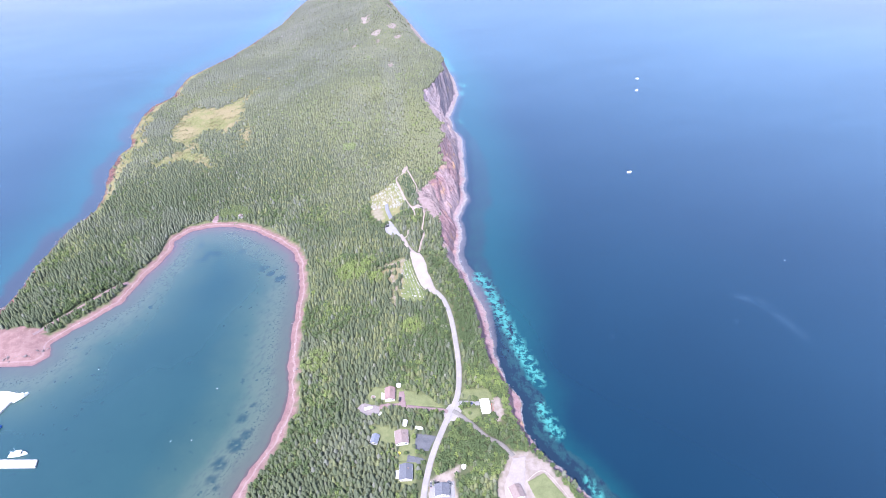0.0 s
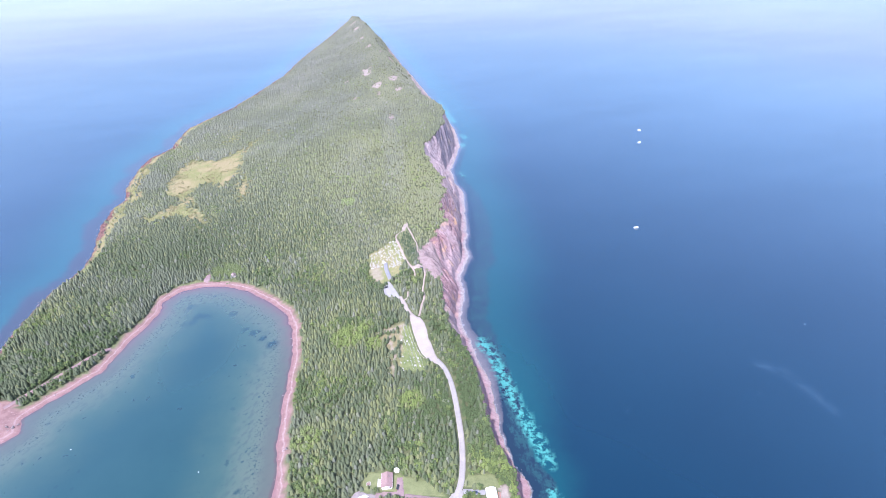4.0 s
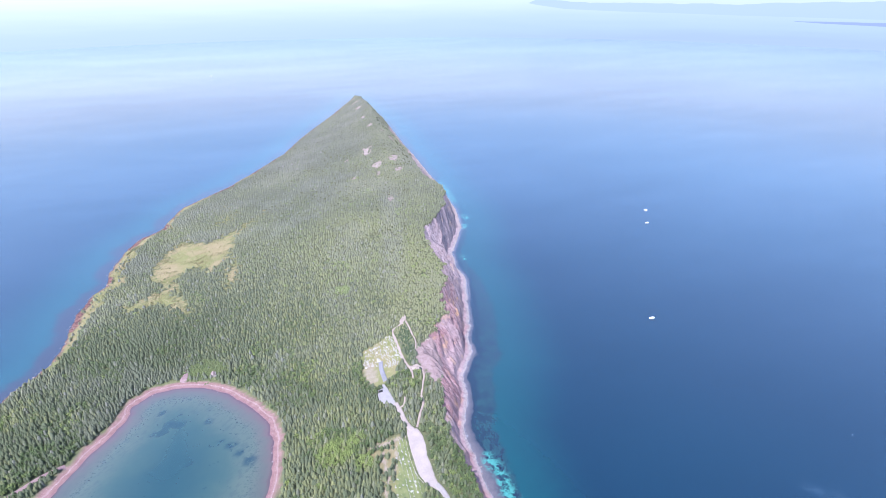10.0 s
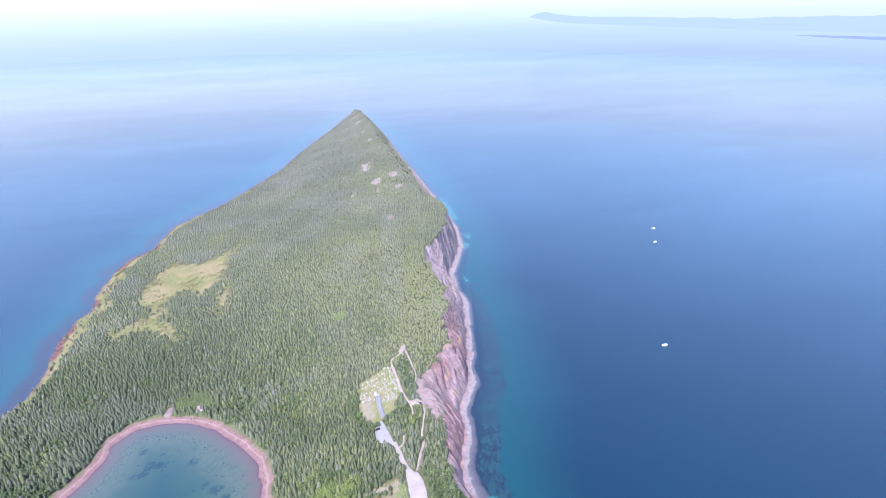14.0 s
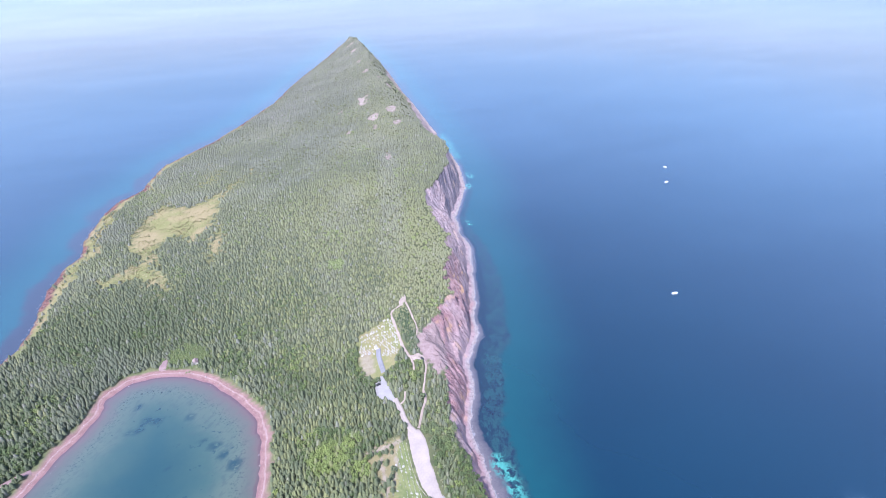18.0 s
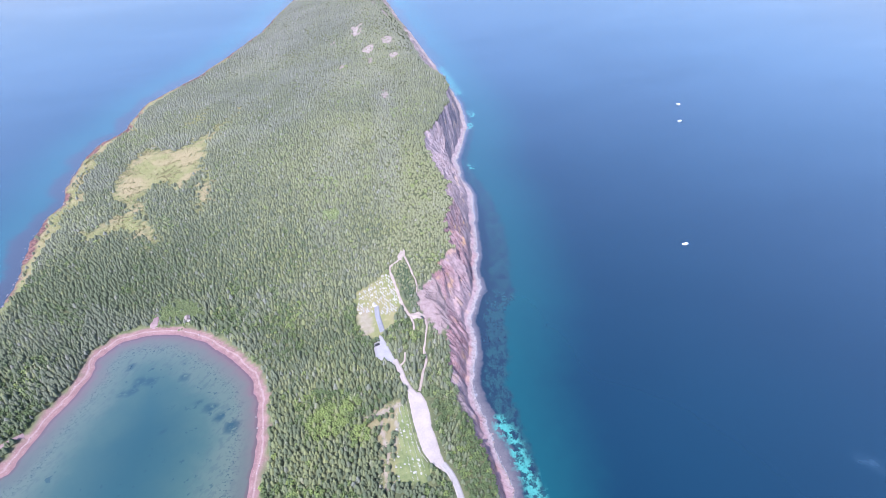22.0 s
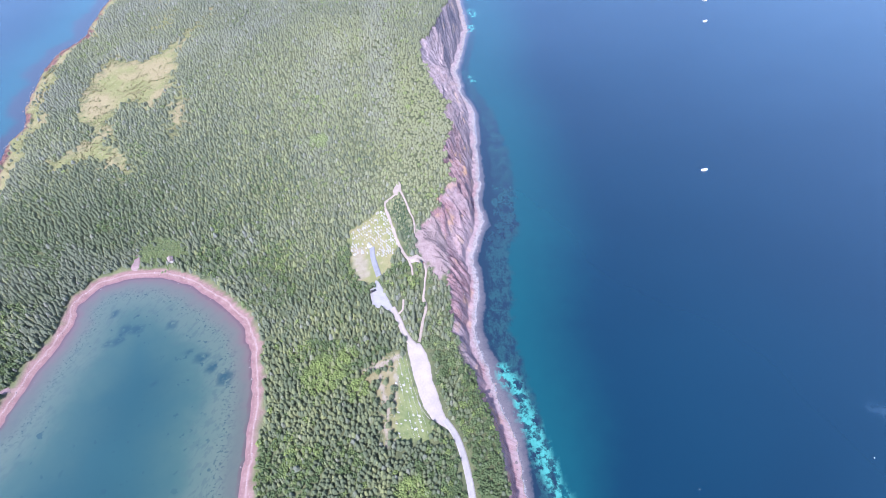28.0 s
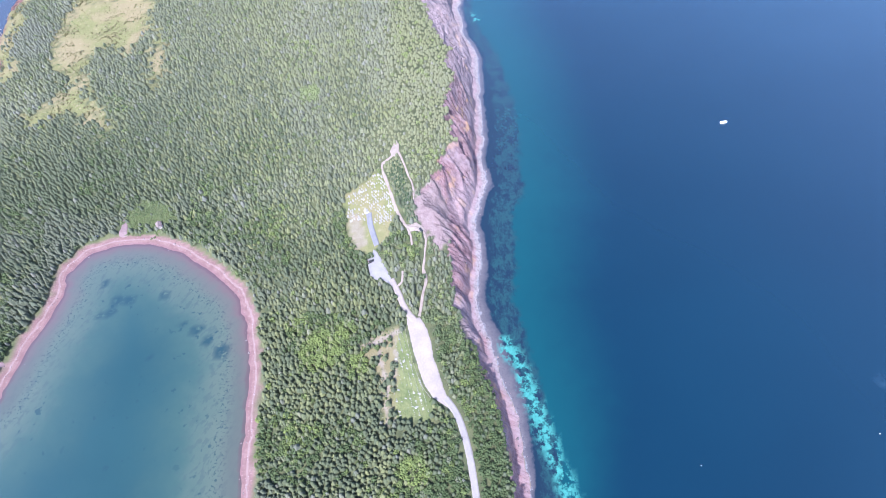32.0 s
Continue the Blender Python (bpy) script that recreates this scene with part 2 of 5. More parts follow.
def make_leaves(name, low, high, pale):
    n = Nodes(name)
    tint = n.attribute("tint")
    colour = n.mix(tint, low, high)
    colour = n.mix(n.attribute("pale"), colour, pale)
    colour = n.mix(n.range(n.noise(0.9, 2), 0.35, 0.7, 0, 0.35), colour, n.mix(0.5, colour, (0.03, 0.045, 0.025)))
    n.bump(n.noise(0.5, 2), 0.25, 0.6)
    n.done(colour, 0.85, gloss=0.06)
    # needles and leaves let part of the sunlight through
    thin = n.tree.nodes.new("ShaderNodeBsdfTranslucent")
    n.put(thin.inputs["Color"], colour)
    both = n.tree.nodes.new("ShaderNodeMixShader")
    both.inputs[0].default_value = 0.06
    n.tree.links.new(n.bsdf.outputs[0], both.inputs[1])
    n.tree.links.new(thin.outputs[0], both.inputs[2])
    n.tree.links.new(both.outputs[0], n.tree.nodes["Material Output"].inputs["Surface"])
    return n.mat


GROUND, SEA = make_ground(), make_sea()
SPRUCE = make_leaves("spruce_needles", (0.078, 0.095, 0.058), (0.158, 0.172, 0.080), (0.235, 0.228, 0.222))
BROADLEAF = make_leaves("broad_leaves", (0.066, 0.092, 0.042), (0.150, 0.190, 0.062), (0.23, 0.23, 0.18))
GRAVEL = worn("pale_gravel", (0.205, 0.178, 0.166), (0.255, 0.225, 0.21), 9)
ASPHALT = worn("bleached_asphalt", (0.165, 0.163, 0.17), (0.215, 0.21, 0.214), 8)
ROAD_TOP = worn("sun_bleached_road", (0.188, 0.174, 0.168), (0.238, 0.222, 0.215), 8)
DARK_ASPHALT = worn("dark_asphalt", (0.055, 0.058, 0.07), (0.095, 0.098, 0.11), 5)
RED_GRAVEL = worn("red_gravel", (0.135, 0.09, 0.096), (0.195, 0.138, 0.142), 5)
EARTH = worn("bare_earth", (0.185, 0.150, 0.130), (0.26, 0.222, 0.200), 4)
LAWN = worn("mown_grass", (0.085, 0.102, 0.040), (0.135, 0.146, 0.064), 5)
CONCRETE = worn("pale_concrete", (0.36, 0.355, 0.345), (0.46, 0.455, 0.445), 3)
WHITE = worn("white_paint", (0.60, 0.60, 0.595), (0.72, 0.72, 0.71), 2, 0.5)
STONE = worn("grave_stone", (0.21, 0.208, 0.198), (0.32, 0.315, 0.30), 0.6, 0.6)
DARK_STONE = worn("dark_granite", (0.08, 0.08, 0.09), (0.16, 0.15, 0.16), 0.5, 0.3)
GLASS = worn("window_glass", (0.03, 0.04, 0.05), (0.05, 0.06, 0.075), 2, 0.08)
BLACK = worn("black_rubber", (0.02, 0.02, 0.02), (0.035, 0.035, 0.035), 0.5)
BARK = worn("bark", (0.10, 0.08, 0.06), (0.19, 0.16, 0.13), 0.5)
BOULDER = worn("shore_rock", (0.07, 0.055, 0.06), (0.19, 0.155, 0.155), 1.5)
TIMBER = worn("weathered_timber", (0.28, 0.25, 0.22), (0.44, 0.40, 0.36), 1.2)


# ---- shape of the land ----
EAST = [(230, -350), (180, 0), (140, 130), (112, 202), (95, 222), (79, 240), (70, 256), (68, 275), (70, 290), (58, 310), (50, 345), (48, 377),
        (44, 400), (40, 417), (33, 437), (28, 462), (22, 475), (19, 497), (22, 522), (24, 550), (21, 574), (24, 595), (32, 614), (32, 630),
        (28, 651), (33, 671), (31, 700), (32, 742), (31, 796), (18, 840), (12, 885), (22, 935), (31, 985), (23, 1070), (-17, 1229),
        (-44, 1327), (-77, 1441), (-114, 1553), (-163, 1739), (-233, 1937), (-322, 2125), (-347, 2222)]
WEST = [(-352, 2225), (-366, 2080), (-375, 1960), (-410, 1658), (-421, 1457), (-454, 1290), (-474, 1204), (-508, 1122), (-520, 1087),
        (-521, 1024), (-515, 977), (-533, 941), (-534, 889), (-516, 806), (-500, 776), (-506, 751), (-499, 700), (-474, 636), (-464, 593),
        (-476, 545), (-475, 489), (-468, 431), (-470, 390), (-490, 350), (-470, 325)]
COVE = [(-419, 327), (-388, 329), (-381, 342), (-388, 357), (-376, 376), (-362, 392), (-345, 415), (-342, 440), (-335, 470), (-328, 505),
        (-330, 525), (-321, 543), (-301, 552), (-267, 555), (-239, 545), (-210, 527), (-183, 505), (-169, 480), (-162, 452), (-157, 410),
        (-153, 370), (-148, 335), (-141, 300), (-139, 275), (-144, 251), (-152, 230), (-159, 210), (-168, 170), (-185, 60), (-220, -350)]


def value_noise(x, y, seed=0):
    """Smooth noise from 0 to 1 with cells one unit wide."""
    xi, yi = np.floor(x).astype(np.int64), np.floor(y).astype(np.int64)
    fx, fy = x - xi, y - yi
    fx, fy = fx * fx * (3 - 2 * fx), fy * fy * (3 - 2 * fy)

    def cell(a, b):
        n = (a * 374761393 + b * 668265263 + seed * 974634571) & 0xFFFFFFFF
        n = ((n ^ (n >> 13)) * 1274126177) & 0xFFFFFFFF
        return ((n ^ (n >> 16)) & 0xFFFF) / 65535.0

    low = cell(xi, yi) * (1 - fx) + cell(xi + 1, yi) * fx
    high = cell(xi, yi + 1) * (1 - fx) + cell(xi + 1, yi + 1) * fx
    return low * (1 - fy) + high * fy


def fractal(x, y, seed=0):
    return (value_noise(x, y, seed) + 0.5 * value_noise(2.1 * x, 2.1 * y, seed + 1) + 0.25 * value_noise(4.3 * x, 4.3 * y, seed + 2)) / 1.75


def ease(v, low, high):
    s = np.clip((v - low) / (high - low), 0, 1)
    return s * s * (3 - 2 * s)


def line_distance(x, y, line):
    best = np.full(np.shape(x), 1e9)
    for (ax, ay), (bx, by) in zip(line[:-1], line[1:]):
        dx, dy = bx - ax, by - ay
        s = np.clip(((x - ax) * dx + (y - ay) * dy) / (dx * dx + dy * dy), 0, 1)
        best = np.minimum(best, (x - ax - s * dx) ** 2 + (y - ay - s * dy) ** 2)
    return np.sqrt(best)


def inside(x, y, ring):
    hit = np.zeros(np.shape(x), bool)
    for (ax, ay), (bx, by) in zip(ring, ring[1:] + ring[:1]):
        if ay != by:
            hit ^= ((ay > y) != (by > y)) & (x < (bx - ax) * (y - ay) / (by - ay) + ax)
    return hit


def shores(x, y):
    """Distance to the east and to the west shore (both positive), and which points are land."""
    wx = x + 5 * (fractal(x / 22, y / 22, 5) - 0.5) + 2.5 * (value_noise(x / 5, y / 5, 8) - 0.5)
    wy = y + 5 * (fractal(x / 22, y / 22, 9) - 0.5)
    return line_distance(wx, wy, EAST), line_distance(wx, wy, WEST + COVE), inside(wx, wy, EAST + WEST + COVE)


def cliff_width(y):
    return np.interp(y, [202, 330, 400, 450, 473, 519, 531, 562, 577, 600, 612, 625, 642, 660, 680, 700, 713, 720, 738, 758, 788, 830, 852, 866, 885, 913, 945, 978, 1000, 1050, 1100, 1300, 1700, 2200],
                     [14, 14, 18, 28, 23, 28, 36, 50, 57, 42, 45, 37, 36, 43, 44, 33, 34, 45, 40, 54, 61, 54, 52, 40, 30, 26, 24, 35, 30, 45, 75, 90, 70, 26])


def land_height(x, y):
    """Height of the ground, with the distances to both shores and the share of bare cliff."""
    de, dw, land = shores(x, y)
    top = np.interp(y, [-350, 200, 300, 400, 474, 502, 530, 560, 600, 640, 760, 860, 960, 1100, 1300, 1700, 2000, 2230],
                    [22, 17, 18, 20, 22.5, 25.5, 33, 38, 45, 51, 57, 62, 61, 63, 63, 62, 52, 18])
    bend = np.interp(y, [350, 470, 510, 560, 640, 700, 850, 1100, 2200], [0.6, 0.9, 0.8, 1.9, 1.7, 1.2, 1.5, 1.3, 1.2])
    share = dw / (dw + de + 1e-6)
    hill = top * np.minimum(share / 0.74, 1) ** bend + 5 * (fractal(x / 90, y / 90, 21) - 0.5)
    hill = np.maximum(hill, 1.5) * ease(dw, 6, 45) + 1.6 * ease(dw, 9, 14) + 0.13 * np.minimum(dw, 9)
    rugged = np.interp(y, [380, 470, 620], [0.25, 0.5, 1.0])
    across = 0.39 * x + 0.92 * y
    along = 0.92 * x - 0.39 * y
    warp = 5 * (fractal(x / 16, y / 16, 30) - 0.5)
    fold = (across + warp) / 13 + 2.4 * value_noise(across / 45, along / 50, 31)
    saw = fold - np.floor(fold)
    saw = np.where(saw < 0.85, saw / 0.85, (1 - saw) / 0.15) * ease(value_noise(across / 22, along / 26, 35), 0.05, 0.6)
    thin = (across + 0.5 * warp) / 5.0 + 2 * value_noise(across / 17, along / 24, 36)
    thin = np.abs(thin - np.floor(thin) - 0.5) * 2 * value_noise(across / 9, along / 18, 38)
    block = np.round(3.2 * fractal(x / 17, y / 24, 34)) / 3.2
    calm = ease(fractal(x / 30, y / 38, 39), 0.68, 0.56)
    north = ease(y, 690, 780)
    ridge = calm * (saw * (1.05 - 0.6 * north) + 0.6 * thin + 1.3 * north * (block - 0.45)) + 0.4 * fractal(across / 6, along / 14, 33) - 0.5
    width = cliff_width(y + 6 * (value_noise(x / 14, y / 9, 37) - 0.5))
    foot = 7.0
    ridge = ridge * ease(de, 6, 18)
    rise = np.clip((de - foot + 5 * ridge * rugged) / (width - foot), 0, 1)
    cliff = 0.3 * np.minimum(de, foot) + 1.15 * top * rise ** 0.85 + 3.0 * ridge * rugged * ease(rise, 0, 0.15) * (1 - ease(rise, 0.8, 1))
    z = np.where(land, np.minimum(hill, cliff), -0.22 * np.minimum(np.minimum(de, dw), 45))
    bare = land & (cliff < hill - 0.8) & ((y < 1030) | (de < np.interp(y, [1030, 1080, 1200, 1300, 1450, 1700, 2200], [27, 38, 44, 36, 27, 20, 14]) + 26 * (fractal(x / 16, y / 16, 44) - 0.5)))
    return z, de, dw, land, bare


# ---- plan: roads, clearings, gardens ----
ROAD = [(-40, -200), (-30, -40), (-24, 60), (-20, 120), (-16, 165), (-14.4, 193), (-12.7, 207), (-8.7, 225), (-2.1, 244), (4.9, 262), (12.3, 281), (14, 310), (11.5, 341), (7.1, 373), (0.5, 396), (-8, 409)]
ROAD_NORTH = [(-31, 468), (-38.3, 477.6), (-43.8, 490.5), (-47, 497), (-50, 503)]
PARKING = [(-37.4, 470), (-35.8, 461), (-32.8, 448), (-29.8, 438), (-26.3, 427), (-22.8, 417.5), (-16.7, 409), (-8, 403), (-2, 398),
           (-4.9, 406), (-9.4, 417), (-12.7, 429), (-16.7, 440.5), (-18.1, 452), (-21.6, 462), (-26.6, 470.5)]
PAVED_LOT = [(-66, 531), (-63.4, 529.5), (-57.5, 519), (-52.1, 508), (-45.8, 496), (-51.9, 499), (-57, 503), (-63.6, 503.5), (-67.5, 507.5), (-69.5, 515), (-70.5, 521.6), (-67, 524)]
PAVED_STRIP = [(-71.5, 566), (-70, 556), (-67, 546), (-63, 534)]
TRAIL_EAST = [(-27.4, 471), (-25.7, 481.2), (-24.5, 490.8), (-22.2, 500.6), (-24.5, 509.8), (-23.6, 516.6), (-23.1, 525.9), (-22.2, 533.3), (-24.5, 540), (-30, 543)]
TRAIL_WEST = [(-27, 543), (-32, 544), (-37.9, 546.2), (-42.9, 554.1), (-48.1, 565.6), (-51.9, 577.4), (-57.1, 593.8), (-60.6, 603.4), (-61, 611), (-55.6, 613.5), (-50, 618), (-48.5, 622)]
TRAIL_SHORT = [(-45.8, 496.4), (-41.4, 500.5), (-41, 509)]
TRAIL_PRONG = [(-37.9, 546.2), (-34.9, 537), (-33.4, 529)]
TRAIL_CLIFF = [(-46.2, 617), (-40.7, 602.2), (-37, 590.6), (-34.5, 585.5), (-32.9, 578.2), (-32.5, 569)]
CEMETERY_NORTH = [(-95.6, 586), (-67, 604.5), (-59.6, 599), (-51.4, 581), (-46.8, 563.5), (-52, 548), (-57, 535), (-64, 531), (-72, 526), (-80, 530), (-86, 542.5), (-90, 554)]
CEMETERY_SOUTH = [(-38.6, 462.6), (-35.6, 452.6), (-31, 437), (-27, 424.5), (-22, 413.5), (-18, 406.8), (-18, 393), (-43, 394), (-45, 417), (-44.4, 437.6), (-47.5, 448.8), (-43.5, 458.5)]
ROUGH_STRIP = [(-72, 446), (-70, 456), (-44, 463), (-45.5, 449), (-42.5, 437), (-43, 394), (-51, 391), (-54, 416), (-59, 434)]
SANDY_EDGES = [([(-72, 450), (-58, 453), (-43, 460)], 3.0), ([(-57.5, 446), (-54, 431), (-49, 418), (-50.5, 405), (-48, 391)], 2.2), ([(-46, 447), (-43.5, 437)], 2.0)]
MEADOW = [(-433, 771), (-450, 816), (-452, 870), (-442, 913), (-421, 892), (-388, 898), (-370, 923), (-359, 952), (-351, 900), (-334, 821), (-350, 787),
          (-390, 814), (-391, 769), (-378, 728), (-345, 700), (-337, 680), (-384, 703), (-427, 691), (-437, 705), (-410, 725), (-395, 751)]
MEADOW_EAST = [(-318, 819), (-294, 740), (-302, 730), (-322, 779)]
MEADOW_UPPER = [(-424, 1062), (-402, 1030), (-380, 994), (-386, 968), (-404, 962), (-428, 1010), (-442, 1056)]
MEADOW_NORTH = [(-359, 952), (-345, 985), (-335, 1010), (-345, 940), (-352, 905)]
HEATH = [(-528, 889), (-520, 909), (-503, 858), (-489, 808), (-477, 792), (-488, 756), (-480, 728), (-485, 700), (-500, 700), (-512, 770), (-535, 850)]
REEDS = [(-301, 569), (-293, 589), (-272, 600), (-252, 590), (-253, 571), (-268, 566)]
SCREE = [(-32.8, 569), (-27, 573.5), (-22.2, 582), (-14.9, 591), (-6, 582), (-4, 560), (-2, 535), (-9, 520), (-18.9, 537), (-23.6, 540), (-26.9, 547), (-30.8, 555)]
THICKET = [(-51.8, 609.5), (-46, 608.5), (-39, 591), (-36, 579), (-34.8, 567.2), (-29.5, 553), (-32, 549.5), (-37, 550), (-41, 557.5), (-45, 569.8), (-48.3, 582), (-55, 599)]
QUARRY = [(38, 200), (45, 214), (53, 228), (66, 227.5), (80, 218), (90, 200), (102, 180), (100, 150), (40, 150)]
LAWNS = [[(-67, 292), (-52.5, 292), (-31.9, 287), (-13.5, 282), (0, 269), (-31, 272), (-51, 277), (-64, 277)],
         [(17.6, 287), (39, 287), (43, 276), (14, 276)], [(15, 267), (30, 268), (31, 257), (21, 256)], [(-64, 256), (-36, 252), (-40, 235), (-50, 239)],
         [(-40, 252), (-22, 250), (-22, 222), (-36, 222), (-40, 234)], [(-36, 222), (-20, 222), (-20, 202), (-36, 202)]]
YARDS = [[(41, 277), (48, 278), (52, 262), (48, 252), (41.7, 260)], [(-9.7, 207), (4, 214.5), (12.4, 217), (9, 206.5), (10.3, 194), (10, 180), (-11, 180)],
         [(-40, 232), (-34, 232), (-30, 226), (-36, 224)]]
RED_YARD = [(-54, 270), (-31, 270.5), (-33, 287), (-39, 287), (-38, 275), (-54, 275)]
GREY_YARD = [(-73, 272), (-69, 278), (-54, 273), (-52, 263), (-67, 264.5)]
JUNCTION = [(-1, 264), (5, 271), (13, 275), (15, 264), (12, 257), (4, 254)]
DRIVE_SHED = [(13, 275), (31, 274.5), (31, 270), (14, 269.5)]
DRIVE_PAIR = [[(-22, 246), (-5, 243), (-11.5, 229.5), (-23, 231)], [(-28, 228), (-14, 223.5), (-16, 219), (-29, 221)]]
SIDE_ROAD = [(8, 265), (15, 260), (26, 249.5), (35.5, 240), (46, 234), (54, 224)]
SPIT = [(-500, 330), (-419, 326), (-386, 328), (-379, 342), (-388, 362), (-408, 375), (-440, 372), (-500, 380)]
TRACK_RED = [(-410, 366), (-398, 384), (-386, 401), (-374, 418), (-364, 434), (-352, 446)]
DRIVE_RED = [(4, 264), (-0.6, 266.2), (-13.3, 268.2), (-31, 271)]

OUTCROPS = [(-177, 1283, 22), (-137, 1158, 17), (-108, 1205, 16), (-91, 1126, 10), (-95, 972, 10), (-217, 1241, 8), (-179, 1105, 8), (-300, 1924, 16), (-269, 1805, 14), (-231, 1626, 12), (-200, 1521, 11), (-159, 1443, 9), (-130, 1104, 8), (-129, 1392, 10), (-318, 2010, 12)]
CLEARINGS = [PARKING, PAVED_LOT, CEMETERY_NORTH, CEMETERY_SOUTH, SCREE, QUARRY, SPIT, JUNCTION, RED_YARD, GREY_YARD, DRIVE_SHED] + LAWNS + YARDS + DRIVE_PAIR
LANES = [(ROAD, 5.0), (ROAD_NORTH, 4.0), (PAVED_STRIP, 4.0), (TRAIL_EAST, 2.2), (TRAIL_WEST, 2.6), (TRAIL_SHORT, 1.8), (TRAIL_PRONG, 2.0), (TRAIL_CLIFF, 1.5), (SIDE_ROAD, 3.2), (DRIVE_RED, 3.0), (TRACK_RED, 4.5)]
HOUSE_SPOTS = [(-45.7, 282.5, 8), (-33, 240.5, 8), (-28.5, 212, 8), (35, 267.5, 9), (-1, 197, 7), (53, 194, 7), (-54.5, 240.5, 5), (-31, 254, 3), (-38.7, 291, 3), (-18.6, 249, 4), (15.4, 212.5, 5)]


def outcrop_share(x, y):
    """1 on the bare rock knolls of the headland, with ragged edges; they run north to south."""
    share = np.zeros(np.shape(x))
    for cx, cy, r in OUTCROPS:
        d = np.hypot((x - cx) * 1.25, (y - cy) * 0.5) + 1.5 * r * (fractal(x / 9, y / 14, 71) - 0.5)
        share = np.maximum(share, ease(d, 0.95 * r, 0.6 * r))
    return share


def soft_inside(x, y, ring, fade=4.0):
    """1 well inside the ring, 0 outside, with a ragged edge."""
    d = line_distance(x, y, ring + ring[:1]) * np.where(inside(x, y, ring), 1, -1)
    return ease(d + 1.6 * fade * (value_noise(x / 4, y / 4, 51) - 0.5), -0.5 * fade, 0.5 * fade)


def heath_width(x, y):
    """How far the open grassy rim reaches in from the outer western shore."""
    return np.interp(y, [520, 640, 700, 930, 1000, 1250, 1500], [3, 13, 21, 24, 15, 11, 4]) * (0.45 + 1.1 * fractal(x / 24, y / 24, 15))


# ---- helpers for meshes ----
def mesh_from(name, verts, faces, material, smooth=False):
    """A mesh from arrays; all faces have the same number of corners."""
    me = bpy.data.meshes.new(name)
    verts, faces = np.asarray(verts, np.float32), np.asarray(faces, np.int32)
    me.vertices.add(len(verts))
    me.vertices.foreach_set("co", verts.ravel())
    me.loops.add(faces.size)
    me.loops.foreach_set("vertex_index", faces.ravel())
    me.polygons.add(len(faces))
    me.polygons.foreach_set("loop_start", np.arange(0, faces.size, faces.shape[1], dtype=np.int32))
    me.polygons.foreach_set("use_smooth", np.full(len(faces), smooth))
    me.update(calc_edges=True)
    me.materials.append(material)
    return me


def give(me, name, values):
    a = me.attributes.new(name, "FLOAT", "POINT")
    a.data.foreach_set("value", np.asarray(values, np.float32))


def part(name, bm, material, parent=None, label=""):
    """Links a bmesh as one mesh object under a thing or a part."""
    me = bpy.data.meshes.new(name)
    bm.to_mesh(me)
    bm.free()
    me.materials.append(material)
    ob = new(name, me)
    ob.parent = parent
    return tagged(ob, label)


def thing(name, label, category, group=""):
    ob = new(name)
    ob.empty_display_size = 0.3
    return tagged(ob, label, category, group)


def box(x0, y0, z0, x1, y1, z1, bm=None, bevel=0.0):
    bm = bm or bmesh.new()
    made = bmesh.ops.create_cube(bm, size=1)["verts"]
    for v in made:
        v.co = Vector(((x0 + x1) / 2 + v.co.x * (x1 - x0), (y0 + y1) / 2 + v.co.y * (y1 - y0), (z0 + z1) / 2 + v.co.z * (z1 - z0)))
    if bevel:
        bmesh.ops.bevel(bm, geom=[e for e in bm.edges if all(v in made for v in e.verts)], offset=bevel, segments=1, affect="EDGES")
    return bm


def prism(section, x0, x1):
    """A section in (y, z), drawn out along x."""
    bm = bmesh.new()
    a, b = [bm.verts.new((x0, y, z)) for y, z in section], [bm.verts.new((x1, y, z)) for y, z in section]
    bm.faces.new(a[::-1]), bm.faces.new(b)
    for i in range(len(section)):
        j = (i + 1) % len(section)
        bm.faces.new((a[i], a[j], b[j], b[i]))
    bmesh.ops.recalc_face_normals(bm, faces=bm.faces)
    return bm


def rod(x, y, z0, z1, r0, r1=None, sides=8):
    bm = bmesh.new()
    bmesh.ops.create_cone(bm, cap_ends=True, segments=sides, radius1=r0, radius2=r0 if r1 is None else r1, depth=z1 - z0,
                          matrix=Matrix.Translation((x, y, (z0 + z1) / 2)))
    return bm


def height_at(x, y):
    return float(land_height(np.array([float(x)]), np.array([float(y)]))[0][0])


# ---- the ground ----
def grid_mesh(name, xs, ys, keep, z, material, smooth=True):
    nx, ny = len(xs), len(ys)
    x, y = np.meshgrid(xs, ys)
    index = np.arange(nx * ny).reshape(ny, nx)
    quads = np.stack([index[:-1, :-1], index[:-1, 1:], index[1:, 1:], index[1:, :-1]], -1)
    quads = quads[keep[:-1, :-1] | keep[:-1, 1:] | keep[1:, 1:] | keep[1:, :-1]].reshape(-1, 4)
    used = np.unique(quads)
    renum = np.zeros(nx * ny, np.int64)
    renum[used] = np.arange(len(used))
    verts = np.stack([x.ravel(), y.ravel(), z.ravel()], 1)[used]
    return mesh_from(name, verts, renum[quads], material, smooth), used


